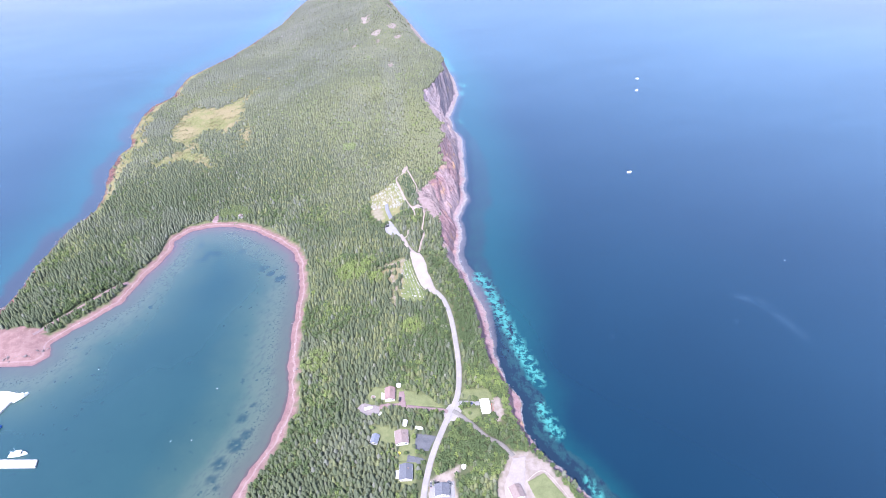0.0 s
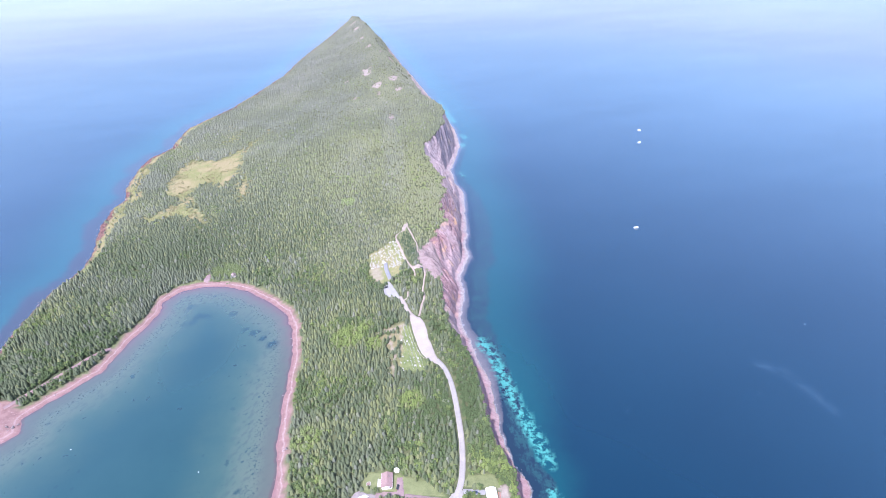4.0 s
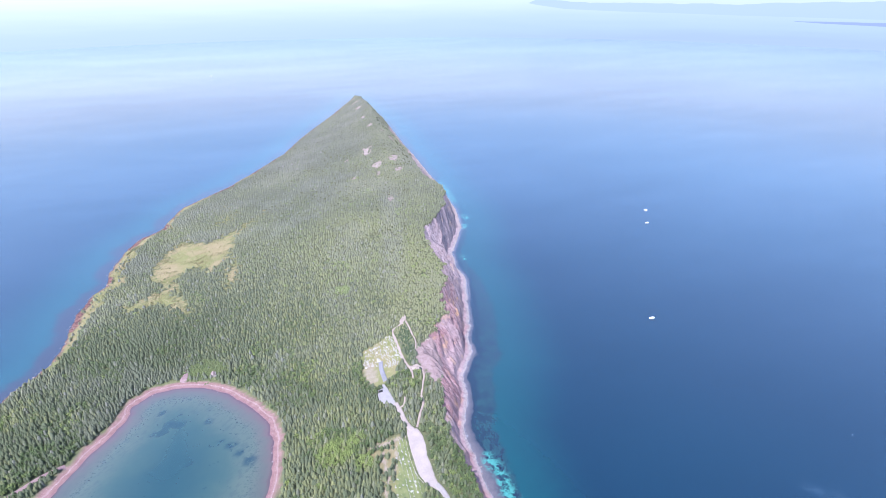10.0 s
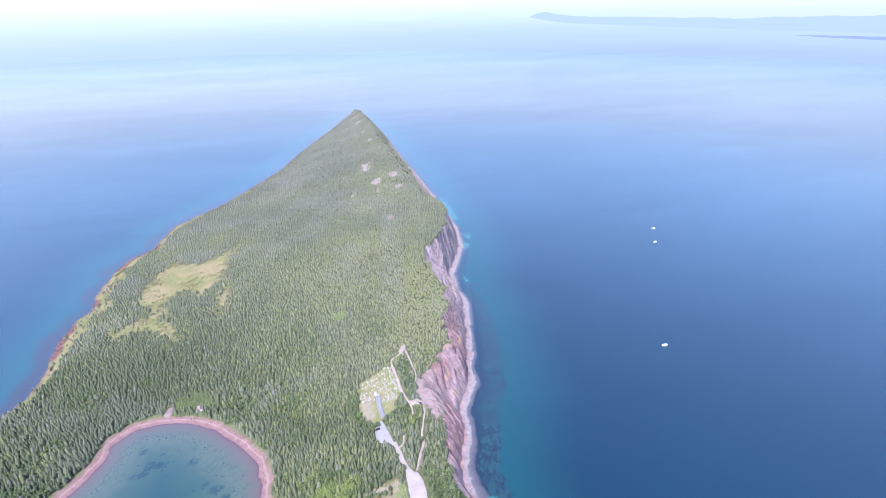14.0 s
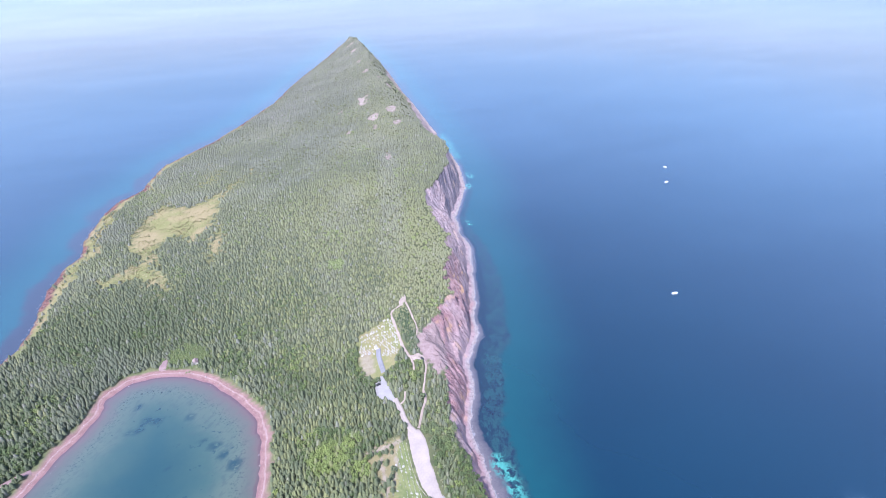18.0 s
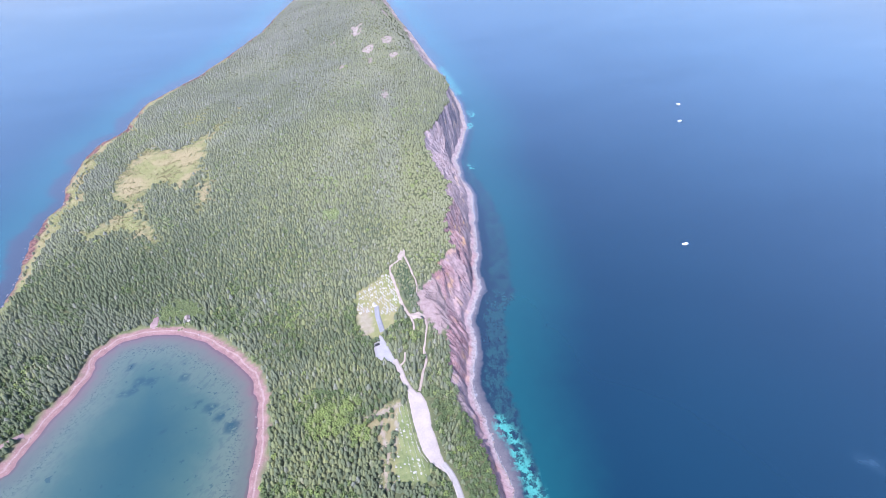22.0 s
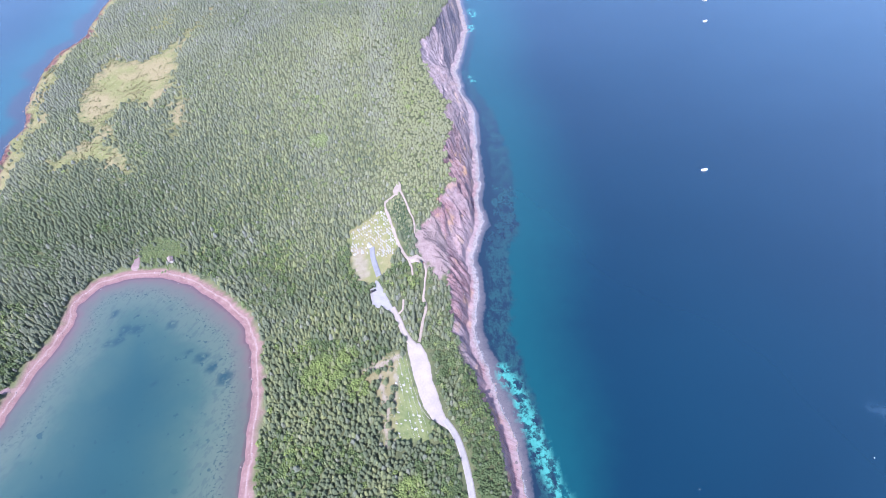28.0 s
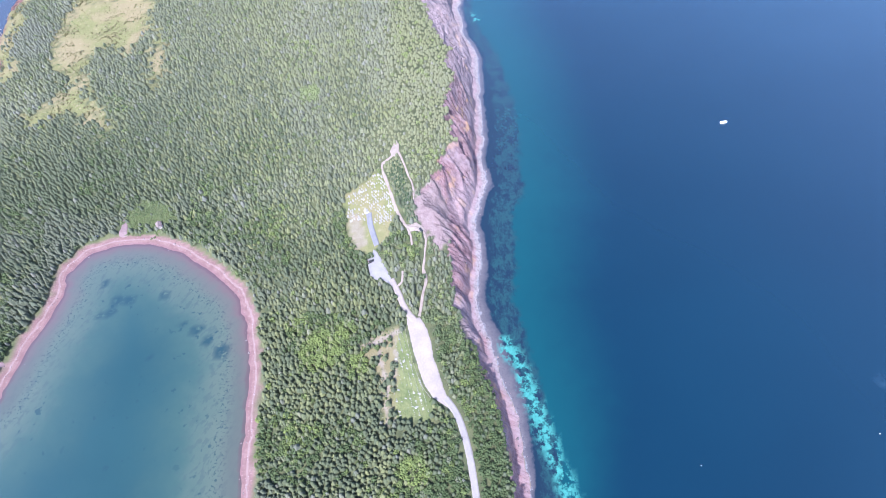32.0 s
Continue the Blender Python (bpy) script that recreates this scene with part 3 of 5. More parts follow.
xs = np.r_[np.arange(-625, -72, 4.5), np.arange(-72, 122, 1.3), np.arange(122, 250, 12)]
ys = np.r_[np.arange(-350, 150, 20), np.r_[np.arange(150, 400, 2.4), np.arange(400, 960, 1.7), np.arange(960, 1060, 2.4)], np.arange(1060, 2260, 6)]
gx, gy = np.meshgrid(xs, ys)
gz, de, dw, land, bare = land_height(gx, gy)
me, used = grid_mesh("ground", xs, ys, gz > -2.5, gz, GROUND)
px, py, pe, pw, pz = gx.ravel()[used], gy.ravel()[used], de.ravel()[used], dw.ravel()[used], gz.ravel()[used]
rag = 5 * (fractal(px / 7, py / 7, 61) - 0.5)
give(me, "shore", np.minimum(pe, pw))
outer = line_distance(px, py, WEST) < line_distance(px, py, COVE)
band = np.where(outer, 2.6 + 6.5 * ease(fractal(px / 60, py / 38, 66), 0.46, 0.62), 10.0)
strand = ease(pw + rag * 0.5, band + 0.8, band - 1.4) * (pw < pe)
give(me, "beach", np.maximum(np.where(outer, 0, strand), soft_inside(px, py, SPIT, 5) * (pw < pe)))
give(me, "shingle", np.where(pe < pw, ease(pe + 0.5 * rag, 4.4, 1.6) * np.interp(py, [300, 420, 480, 1000, 1060], [0.1, 0.4, 1.0, 1.0, 0.3]), 0))
rocky = bare.ravel()[used] * ease(px, -330, -250) * np.where(py < 470, ease(pe + rag, 26, 14), 1.0)
give(me, "cliff", rocky)
give(me, "red", strand * outer)
give(me, "scree", np.maximum(soft_inside(px, py, SCREE, 5), 0))
dry = np.zeros(len(px))
for ring in (MEADOW, MEADOW_EAST, MEADOW_NORTH, MEADOW_UPPER, HEATH):
    dry = np.maximum(dry, soft_inside(px, py, ring, 16) * (0.55 if ring is HEATH else 1.0))
DRY_CORNER = [(-91, 569), (-78, 566), (-70.5, 536), (-78, 530), (-86, 545)]
for ring in (ROUGH_STRIP, CEMETERY_NORTH, DRY_CORNER):
    dry = np.maximum(dry, (1.0 if ring is DRY_CORNER else 0.7) * soft_inside(px, py, ring, 3))
rim = heath_width(px, py)
dry = np.maximum(dry, 0.95 * ease(pw + rag, rim + 4, rim - 3) * ease(py, 540, 640) * outer)
give(me, "dry", dry)
grass = np.maximum(soft_inside(px, py, REEDS, 8) * 0.6, soft_inside(px, py, CEMETERY_NORTH, 3))
for ring in [CEMETERY_SOUTH] + LAWNS:
    grass = np.maximum(grass, soft_inside(px, py, ring, 2))
give(me, "grass", np.maximum(grass, 0.3 * ease(pw, 16, 11) * (pw < pe)))
dirt = outcrop_share(px, py)
for cx, cy, r in [(-262, 572, 3), (-24, 573, 8), (-26, 556, 7), (-19, 582, 6)]:
    dirt = np.maximum(dirt, ease(np.hypot(px - cx, (py - cy) * 0.75) + 0.9 * r * (fractal(px / 6, py / 6, 71) - 0.5), r, 0.5 * r))
for ring in [QUARRY] + YARDS:
    dirt = np.maximum(dirt, soft_inside(px, py, ring, 3))
dirt = np.maximum(dirt, 0.5 * soft_inside(px, py, ROUGH_STRIP, 2) * ease(fractal(px / 4, py / 4, 77), 0.52, 0.66))
dirt = np.maximum(dirt, 0.6 * soft_inside(px, py, DRY_CORNER, 3))
for line, width in SANDY_EDGES:
    dirt = np.maximum(dirt, 0.7 * ease(line_distance(px, py, line) + 4 * (fractal(px / 4, py / 4, 78) - 0.5), 0.75 * width, 0.3 * width))
give(me, "dirt", dirt)
corners = np.zeros(len(me.loops), np.int32)
me.loops.foreach_get("vertex_index", corners)
me.polygons.foreach_set("use_smooth", ~(rocky > 0.5)[corners.reshape(-1, 4)].any(1))
ground = tagged(new("ground", me), "wooded peninsula with red cliffs, shingle shores and dry meadow", "ground", kind="structure")

# ---- the sea ----
out = np.array([30, 70, 130, 220, 350, 550, 850, 1300, 1900, 2700, 3600, 4700])
xs = np.r_[-620 - out[::-1], np.arange(-620, 221, 4), np.arange(226, 400, 6), 400 + out]
ys = np.r_[150 - out[::-1], np.arange(150, 1120, 4), np.arange(1120, 2300, 12), 2300 + out[:-2]]
sx, sy = np.meshgrid(xs, ys)
se, sw, sland, = shores(sx, sy)[:3]
keep = (np.hypot(sx, sy - 150) < 4650) & ~(sland & (np.minimum(se, sw) > 12))
me, used = grid_mesh("sea", xs, ys, keep, np.zeros_like(sx), SEA)
px, py = sx.ravel()[used], sy.ravel()[used]
pe, pw = se.ravel()[used], sw.ravel()[used]
give(me, "off", np.where(sland.ravel()[used], 0, np.minimum(pe, pw)))
east_side = np.where((pe < pw), 1.0, 0.0)
cove_d = line_distance(px, py, COVE[:-2])
west_d = line_distance(px, py, WEST)
in_cove = ease(px, -470, -400) * ease(px, -60, -120) * ease(py, 640, 600) * (cove_d < west_d)
give(me, "cove", in_cove)
give(me, "east", ease(pw - pe, -40, 40) * ease(py, 1500, 1100))
give(me, "shelf", np.where(pe < pw, np.minimum(pe, pw) * np.interp(py, [300, 360, 410, 440, 500, 620], [4.0, 1.2, 0.5, 0.42, 0.8, 1.1]), 60) * ~sland.ravel()[used])
belt = np.interp(py, [200, 300, 420, 480, 560, 650, 720, 775, 821, 900, 1000, 1200], [18, 20, 24, 30, 32, 37, 36, 27, 21, 15, 11, 8])
give(me, "silt", 0.12 + 0.88 * ease(py, 400, 500))
give(me, "teal", np.minimum(pe, pw) / np.interp(py, [240, 330, 420, 600, 1000], [40, 62, 95, 130, 115]))
give(me, "belt", np.minimum(pe, pw) / belt)
sand = np.zeros(len(px))
for line, width in [([(40, 459), (49, 440), (55, 418), (67, 378), (77, 345), (88, 313)], 8.5), ([(86, 284), (90, 270), (96, 256)], 7.0), ([(113, 216), (124, 190)], 4.5),
                    ([(38, 1043), (42, 1030)], 8.0), ([(31, 871), (34, 862)], 6.0), ([(20, 1120), (3, 1190), (-10, 1235)], 9.0), ([(36, 1000), (36, 985)], 6.0)]:
    sand = np.maximum(sand, ease(line_distance(px, py, line) + 5 * (fractal(px / 9, py / 9, 81) - 0.5), width, width * 0.45))
give(me, "sand", sand)
WEED_BEDS = [(-296, 516, 5), (-280, 500, 7), (-271, 500, 5), (-290, 486, 5), (-283, 490, 6), (-242, 504, 5), (-208, 473, 6), (-197, 463, 6), (-185, 455, 9), (-221, 478, 3), (-240, 450, 4), (-171, 246, 9), (-180, 230, 6), (-166, 257, 6), (-174, 272, 4), (-168, 284, 3), (-181, 216, 5), (-176, 209, 4)]
weed = np.zeros(len(px))
for cx, cy, r in WEED_BEDS:
    weed = np.maximum(weed, ease(np.hypot(px - cx, py - cy) + 5 * (fractal(px / 6, py / 6, 91) - 0.5), r, 0.5 * r))
give(me, "weed", weed)
give(me, "slick", ease(line_distance(px, py, [(322, 424), (341, 414), (352, 394), (362, 366)]), 9, 1))
sea = tagged(new("sea", me), "calm blue sea, turquoise over sand by the shore", "water", kind="structure")


# ---- the distance: glowing strips painted as sea haze and a low far coast, past the end of the water ----
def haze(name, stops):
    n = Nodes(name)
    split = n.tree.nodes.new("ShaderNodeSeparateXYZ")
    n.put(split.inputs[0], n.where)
    # Haze is put into the glow colour, whiter with height and towards the west.
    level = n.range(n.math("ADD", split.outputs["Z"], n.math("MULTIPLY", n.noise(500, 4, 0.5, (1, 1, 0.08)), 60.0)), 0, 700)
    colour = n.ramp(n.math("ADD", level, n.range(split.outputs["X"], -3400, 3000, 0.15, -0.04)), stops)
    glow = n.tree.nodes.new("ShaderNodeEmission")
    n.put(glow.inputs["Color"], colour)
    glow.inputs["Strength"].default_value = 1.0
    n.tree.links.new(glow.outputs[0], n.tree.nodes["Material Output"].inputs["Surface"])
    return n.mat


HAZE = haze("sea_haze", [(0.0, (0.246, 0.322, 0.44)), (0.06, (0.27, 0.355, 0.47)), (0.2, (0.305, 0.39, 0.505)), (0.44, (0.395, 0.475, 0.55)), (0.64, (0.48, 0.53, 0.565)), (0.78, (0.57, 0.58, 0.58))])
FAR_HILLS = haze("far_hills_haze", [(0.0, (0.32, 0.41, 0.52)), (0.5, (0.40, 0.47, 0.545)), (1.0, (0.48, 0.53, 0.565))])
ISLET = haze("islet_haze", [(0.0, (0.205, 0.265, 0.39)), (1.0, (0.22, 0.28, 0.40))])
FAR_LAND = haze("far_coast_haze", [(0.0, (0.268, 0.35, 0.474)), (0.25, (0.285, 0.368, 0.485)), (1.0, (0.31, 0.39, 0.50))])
RADIUS, CENTRE = 4640, (0, 150)
angles = np.linspace(0, 2 * math.pi, 181)
levels = [-5, 60, 130, 200, 270, 340, 400, 470, 600]
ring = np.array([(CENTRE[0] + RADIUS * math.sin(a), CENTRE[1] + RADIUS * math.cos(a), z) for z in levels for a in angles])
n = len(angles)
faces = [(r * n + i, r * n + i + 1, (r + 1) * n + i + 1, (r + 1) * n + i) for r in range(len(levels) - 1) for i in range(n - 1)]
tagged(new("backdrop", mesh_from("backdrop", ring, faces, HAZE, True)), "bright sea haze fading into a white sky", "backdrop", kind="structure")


def far_coast(name, a0, a1, shore, top, seed, material, back=12):
    """A low coast far off; shore and top: bearings in degrees with heights."""
    steps = 120
    pts = []
    for i in range(steps + 1):
        a = a0 + (a1 - a0) * i / steps
        low = float(np.interp(a, *zip(*shore)))
        high = float(np.interp(a, *zip(*top)))
        high = low + max(0.5, (high - low) * (0.9 + 0.25 * float(fractal(np.array(a * 0.9), np.array(0.5), seed))))
        for z in (low, high):
            pts.append((CENTRE[0] + (RADIUS - back) * math.sin(radians(a)), CENTRE[1] + (RADIUS - back) * math.cos(radians(a)), z))
    faces = [(2 * i, 2 * i + 2, 2 * i + 3, 2 * i + 1) for i in range(steps)]
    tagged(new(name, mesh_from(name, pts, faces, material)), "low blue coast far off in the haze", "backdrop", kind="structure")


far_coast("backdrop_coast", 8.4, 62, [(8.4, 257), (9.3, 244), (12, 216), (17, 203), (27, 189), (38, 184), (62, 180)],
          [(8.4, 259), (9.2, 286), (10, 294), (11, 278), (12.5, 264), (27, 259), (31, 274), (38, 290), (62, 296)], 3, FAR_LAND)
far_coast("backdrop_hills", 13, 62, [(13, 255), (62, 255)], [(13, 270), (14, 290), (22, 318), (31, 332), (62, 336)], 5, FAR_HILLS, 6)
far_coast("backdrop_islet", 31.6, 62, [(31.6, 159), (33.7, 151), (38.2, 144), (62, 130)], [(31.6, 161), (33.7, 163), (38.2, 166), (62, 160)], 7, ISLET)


# ---- roads and clearings: thin sheets that follow the ground ----
def smooth_line(points, step=3.0):
    out = []
    for i in range(len(points) - 1):
        p0, p1, p2, p3 = (Vector(points[min(max(k, 0), len(points) - 1)]) for k in (i - 1, i, i + 1, i + 2))
        n = max(1, int((p2 - p1).length / step))
        for k in range(n):
            t = k / n
            out.append(0.5 * (2 * p1 + (p2 - p0) * t + (2 * p0 - 5 * p1 + 4 * p2 - p3) * t * t + (3 * p1 - p0 - 3 * p2 + p3) * t ** 3))
    return out + [Vector(points[-1])]


def lane(name, points, width, material, label, category="road", lift=0.28, ragged=0.25):
    line = smooth_line(points)
    across = [-0.55, -0.5, -0.25, 0, 0.25, 0.5, 0.55]
    rows = []
    for i, p in enumerate(line):
        ahead = (line[min(i + 1, len(line) - 1)] - line[max(i - 1, 0)]).normalized()
        side = Vector((ahead.y, -ahead.x))
        w = width * (1 + ragged * (noise.noise((p.x * 0.15, p.y * 0.15, 3)) + noise.noise((p.x * 0.6, p.y * 0.6, 8)) * 0.4))
        rows.append([p + side * (a * w) for a in across])
    flat = [q for row in rows for q in row]
    z = land_height(np.array([q.x for q in flat]), np.array([q.y for q in flat]))[0]
    m = len(across)
    verts = [(q.x, q.y, h + (lift + 0.05 * (1 - abs(i % m - 3) / 3) if 0 < i % m < m - 1 else -0.5)) for i, (q, h) in enumerate(zip(flat, z))]
    faces = [(r * m + i, r * m + i + 1, (r + 1) * m + i + 1, (r + 1) * m + i) for r in range(len(rows) - 1) for i in range(m - 1)]
    ob = new(name, mesh_from(name, verts, faces, material, True))
    return tagged(ob, label, category, kind="structure")


def sheet(name, ring, material, label, category="ground", lift=0.2, step=1.0, fade=1.2):
    xs = np.arange(min(p[0] for p in ring) - 2, max(p[0] for p in ring) + 2, step)
    ys = np.arange(min(p[1] for p in ring) - 2, max(p[1] for p in ring) + 2, step)
    x, y = np.meshgrid(xs, ys)
    edge = line_distance(x, y, ring + ring[:1]) * np.where(inside(x, y, ring), 1, -1) + fade * (value_noise(x / 2.5, y / 2.5, 13) - 0.5)
    dy, dx = np.gradient(edge, step)
    steep = dx * dx + dy * dy + 0.05
    rim = (edge <= 0.2) & (edge > -1.6 * step)
    x, y = np.where(rim, x - edge * dx / steep, x), np.where(rim, y - edge * dy / steep, y)
    z = land_height(x, y)[0] + np.where(edge > 0.2, lift, -0.15)
    me, used = grid_mesh(name, xs, ys, edge > 0.2, z, material)
    me.vertices.foreach_set("co", np.stack([x.ravel(), y.ravel(), z.ravel()], 1)[used].astype(np.float32).ravel())
    me.update()
    return tagged(new(name, me), label, category, kind="structure")


lane("road", ROAD, 4.7, ROAD_TOP, "narrow sun-bleached road through the spruce wood", ragged=0.05)
lane("road_north", ROAD_NORTH, 4.6, GRAVEL, "pale gravel road leading to the upper cemetery", lift=0.3)
sheet("parking_ground", PARKING, GRAVEL, "wide pale gravel parking ground beside the cemetery", "parking", fade=0.5)
sheet("paved_lot", PAVED_LOT, ASPHALT, "small bleached asphalt lot at the wood's edge", "parking", 0.26, fade=0.3)
lane("cemetery_lane", PAVED_STRIP, 4.6, worn("grey_asphalt", (0.12, 0.122, 0.14), (0.165, 0.167, 0.185), 5), "grey asphalt lane into the upper cemetery", lift=0.33, ragged=0.03)
lane("trail_east", TRAIL_EAST, 2.1, EARTH, "trodden earth trail along the cliff", "path", ragged=0.7)
lane("trail_west", TRAIL_WEST, 2.3, EARTH, "pale earth track up the hill past the cemetery", "path", ragged=0.5)
lane("trail_short", TRAIL_SHORT, 1.6, EARTH, "short trodden earth path in the trees", "path", ragged=0.6)
lane("trail_prong", TRAIL_PRONG, 2.0, EARTH, "short trodden earth spur beside the thicket", "path", ragged=0.6)
lane("trail_cliff", TRAIL_CLIFF, 1.4, EARTH, "narrow worn footpath above the scree", "path", ragged=0.9)
sheet("junction", JUNCTION, ROAD_TOP, "paved widening where the side road leaves", "road", 0.24)
lane("side_road", SIDE_ROAD, 3.6, worn("grey_brown_gravel", (0.115, 0.105, 0.10), (0.165, 0.152, 0.143), 4), "grey gravel side road down to the quarry", lift=0.31)
lane("shore_track", TRACK_RED, 3.6, RED_GRAVEL, "red gravel track behind the cove beach", "path", ragged=0.3)
lane("driveway_red", DRIVE_RED, 3.2, RED_GRAVEL, "red gravel driveway", "driveway")
sheet("red_yard", RED_YARD, RED_GRAVEL, "red gravel forecourt beside a bungalow", "driveway", 0.3)
sheet("grey_yard", GREY_YARD, worn("stony_gravel", (0.135, 0.118, 0.12), (0.20, 0.178, 0.178), 3), "grey gravel turning place with stored boats", "driveway", 0.26)
sheet("driveway_shed", DRIVE_SHED, ASPHALT, "paved driveway to the white barn", "driveway", 0.33, fade=0.3)
for ring in DRIVE_PAIR:
    sheet("driveway_dark", ring, DARK_ASPHALT, "dark asphalt driveway beside the road", "driveway", 0.24, fade=0.3)
sheet("yard_gravel", [(-10, 205), (8, 205), (9, 194), (9, 182), (-11, 182)], ASPHALT, "grey gravel yard with parked cars", "driveway", 0.3)
sheet("quarry_ground", [(45, 200), (53, 222), (64, 225), (60, 200), (58, 160), (45, 160)], GRAVEL, "pale gravel forecourt", "driveway", 0.2)
sheet("garden_field", [(61.8, 203), (75.5, 210.4), (90, 190), (96, 176), (72, 174)], LAWN, "fenced square of mown green grass", "lawn", 0.25, fade=0.3)
for k, ring in enumerate(LAWNS):
    sheet("lawn", ring, LAWN, "mown lawn around a house", "lawn", 0.14)


sheet("bare_patch", [(-50, 631), (-46.5, 627), (-45.5, 617), (-49, 614), (-53.5, 616), (-54, 622)], EARTH, "trodden bare earth at the head of the track", "ground", 0.22)
sheet("trail_clearing", [(-39, 548), (-30, 548.5), (-23, 544), (-24, 539.5), (-31.5, 541), (-37, 542)], EARTH, "trodden earth clearing where the trails meet", "ground", 0.22)
sheet("boat_slip", [(-298, 579), (-294, 579), (-289, 562), (-298, 562)], RED_GRAVEL, "red gravel slip running down to the beach", "path", 0.25)


# ---- woods ----
def spruce_model(rng, tiers, spokes, lean):
    """Unit spruce: 1 high, about 0.6 wide, of ragged overlapping skirts that round off towards the ground."""
    v, f = [], []
    for k in range(tiers):
        s, e = k / tiers, (k + 1) / tiers
        apex, rim = 1.0 - 0.84 * s + (0 if k == 0 else 0.06), 1.0 - 0.84 * e
        radius = 0.03 + 0.27 * e ** 0.62
        top = len(v)
        v.append((lean * apex, 0, apex))
        for i in range(spokes):
            a = 2 * math.pi * (i + 0.5 * (k % 2)) / spokes + rng.uniform(-0.2, 0.2)
            r = radius * (rng.uniform(0.95, 1.2) if i % 2 else rng.uniform(0.62, 0.82))
            v.append((r * math.cos(a) + lean * rim, r * math.sin(a), rim + (0.0 if i % 2 else 0.05) + rng.uniform(-0.03, 0.03)))
        f += [(top, top + 1 + i, top + 1 + (i + 1) % spokes) for i in range(spokes)]
    return np.array(v), np.array(f)


def round_model(rng, clumps=13):
    """Unit broadleaf crown, 1 high, of loose jagged leaf clumps with gaps between them."""
    v, f = [], []
    for k in range(clumps):
        a, up = 2.4 * k + rng.uniform(-0.4, 0.4), (k + 0.5) / clumps
        ring = 0.34 * math.sin(math.pi * (0.18 + 0.75 * up)) ** 0.7 * rng.uniform(0.65, 1.15)
        cx, cy, cz = ring * math.cos(a), ring * math.sin(a), 0.28 + 0.62 * up
        r = rng.uniform(0.12, 0.21)
        base = len(v)
        for dx, dy, dz in ((1, 0, 0), (0, 1, 0), (-1, 0, 0), (0, -1, 0), (0, 0, 1), (0, 0, -1)):
            v.append((cx + r * (dx + rng.uniform(-0.4, 0.4)), cy + r * (dy + rng.uniform(-0.4, 0.4)), cz + 0.85 * r * (dz + rng.uniform(-0.4, 0.4))))
        f += [(base + p, base + (p + 1) % 4, base + 4) for p in range(4)] + [(base + (p + 1) % 4, base + p, base + 5) for p in range(4)]
    return np.array(v), np.array(f)


def plant(name, spots, models, material, label, category="forest", smooth=True):
    """spots: columns x, y, z, height, width, turn, tint, pale."""
    rng = np.random.default_rng(7)
    pick = rng.integers(0, len(models), len(spots))
    verts, faces, tints, pales, base = [], [], [], [], 0
    for k, (mv, mf) in enumerate(models):
        s = spots[pick == k]
        if not len(s):
            continue
        c, n = np.cos(s[:, 5])[:, None], np.sin(s[:, 5])[:, None]
        x, y, z = mv[None, :, 0] * s[:, 4:5], mv[None, :, 1] * s[:, 4:5], mv[None, :, 2] * s[:, 3:4]
        verts.append(np.stack([x * c - y * n + s[:, 0:1], x * n + y * c + s[:, 1:2], z + s[:, 2:3] - 0.3], -1).reshape(-1, 3))
        faces.append((mf[None] + (np.arange(len(s)) * len(mv))[:, None, None]).reshape(-1, 3) + base)
        tints.append(np.repeat(s[:, 6], len(mv))), pales.append(np.repeat(s[:, 7], len(mv)))
        base += len(s) * len(mv)
    me = mesh_from(name, np.concatenate(verts), np.concatenate(faces), material, smooth)
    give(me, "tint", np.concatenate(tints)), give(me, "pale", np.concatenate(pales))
    return tagged(new(name, me), label, category, kind="stuff")


def scatter(x0, x1, y0, y1, step, seed):
    rng = np.random.default_rng(seed)
    x, y = np.meshgrid(np.arange(x0, x1, step), np.arange(y0, y1, step * 0.9))
    x = x + (np.arange(x.shape[0]) % 2)[:, None] * step / 2
    return (x + rng.uniform(-0.48, 0.48, x.shape) * step).ravel(), (y + rng.uniform(-0.48, 0.48, x.shape) * step).ravel(), rng


def open_ground(x, y):
    """True where nothing tall grows."""
    free = np.zeros(len(x), bool)
    for ring in CLEARINGS:
        free |= inside(x, y, ring)
    for line, width in LANES:
        free |= line_distance(x, y, smooth_line(line)) < width / 2 + (2.3 if width > 4.5 else 1.2)
    free |= line_distance(x, y, PARKING + PARKING[:1]) < 2.0
    for cx, cy, r in HOUSE_SPOTS:
        free |= np.hypot(x - cx, y - cy) < r
    for cx, cy, r in [(-49.5, 621, 5.5), (-262, 572, 3), (-296, 569, 6), (-29, 544, 4.5)]:
        free |= np.hypot(x - cx, y - cy) < r
    return free


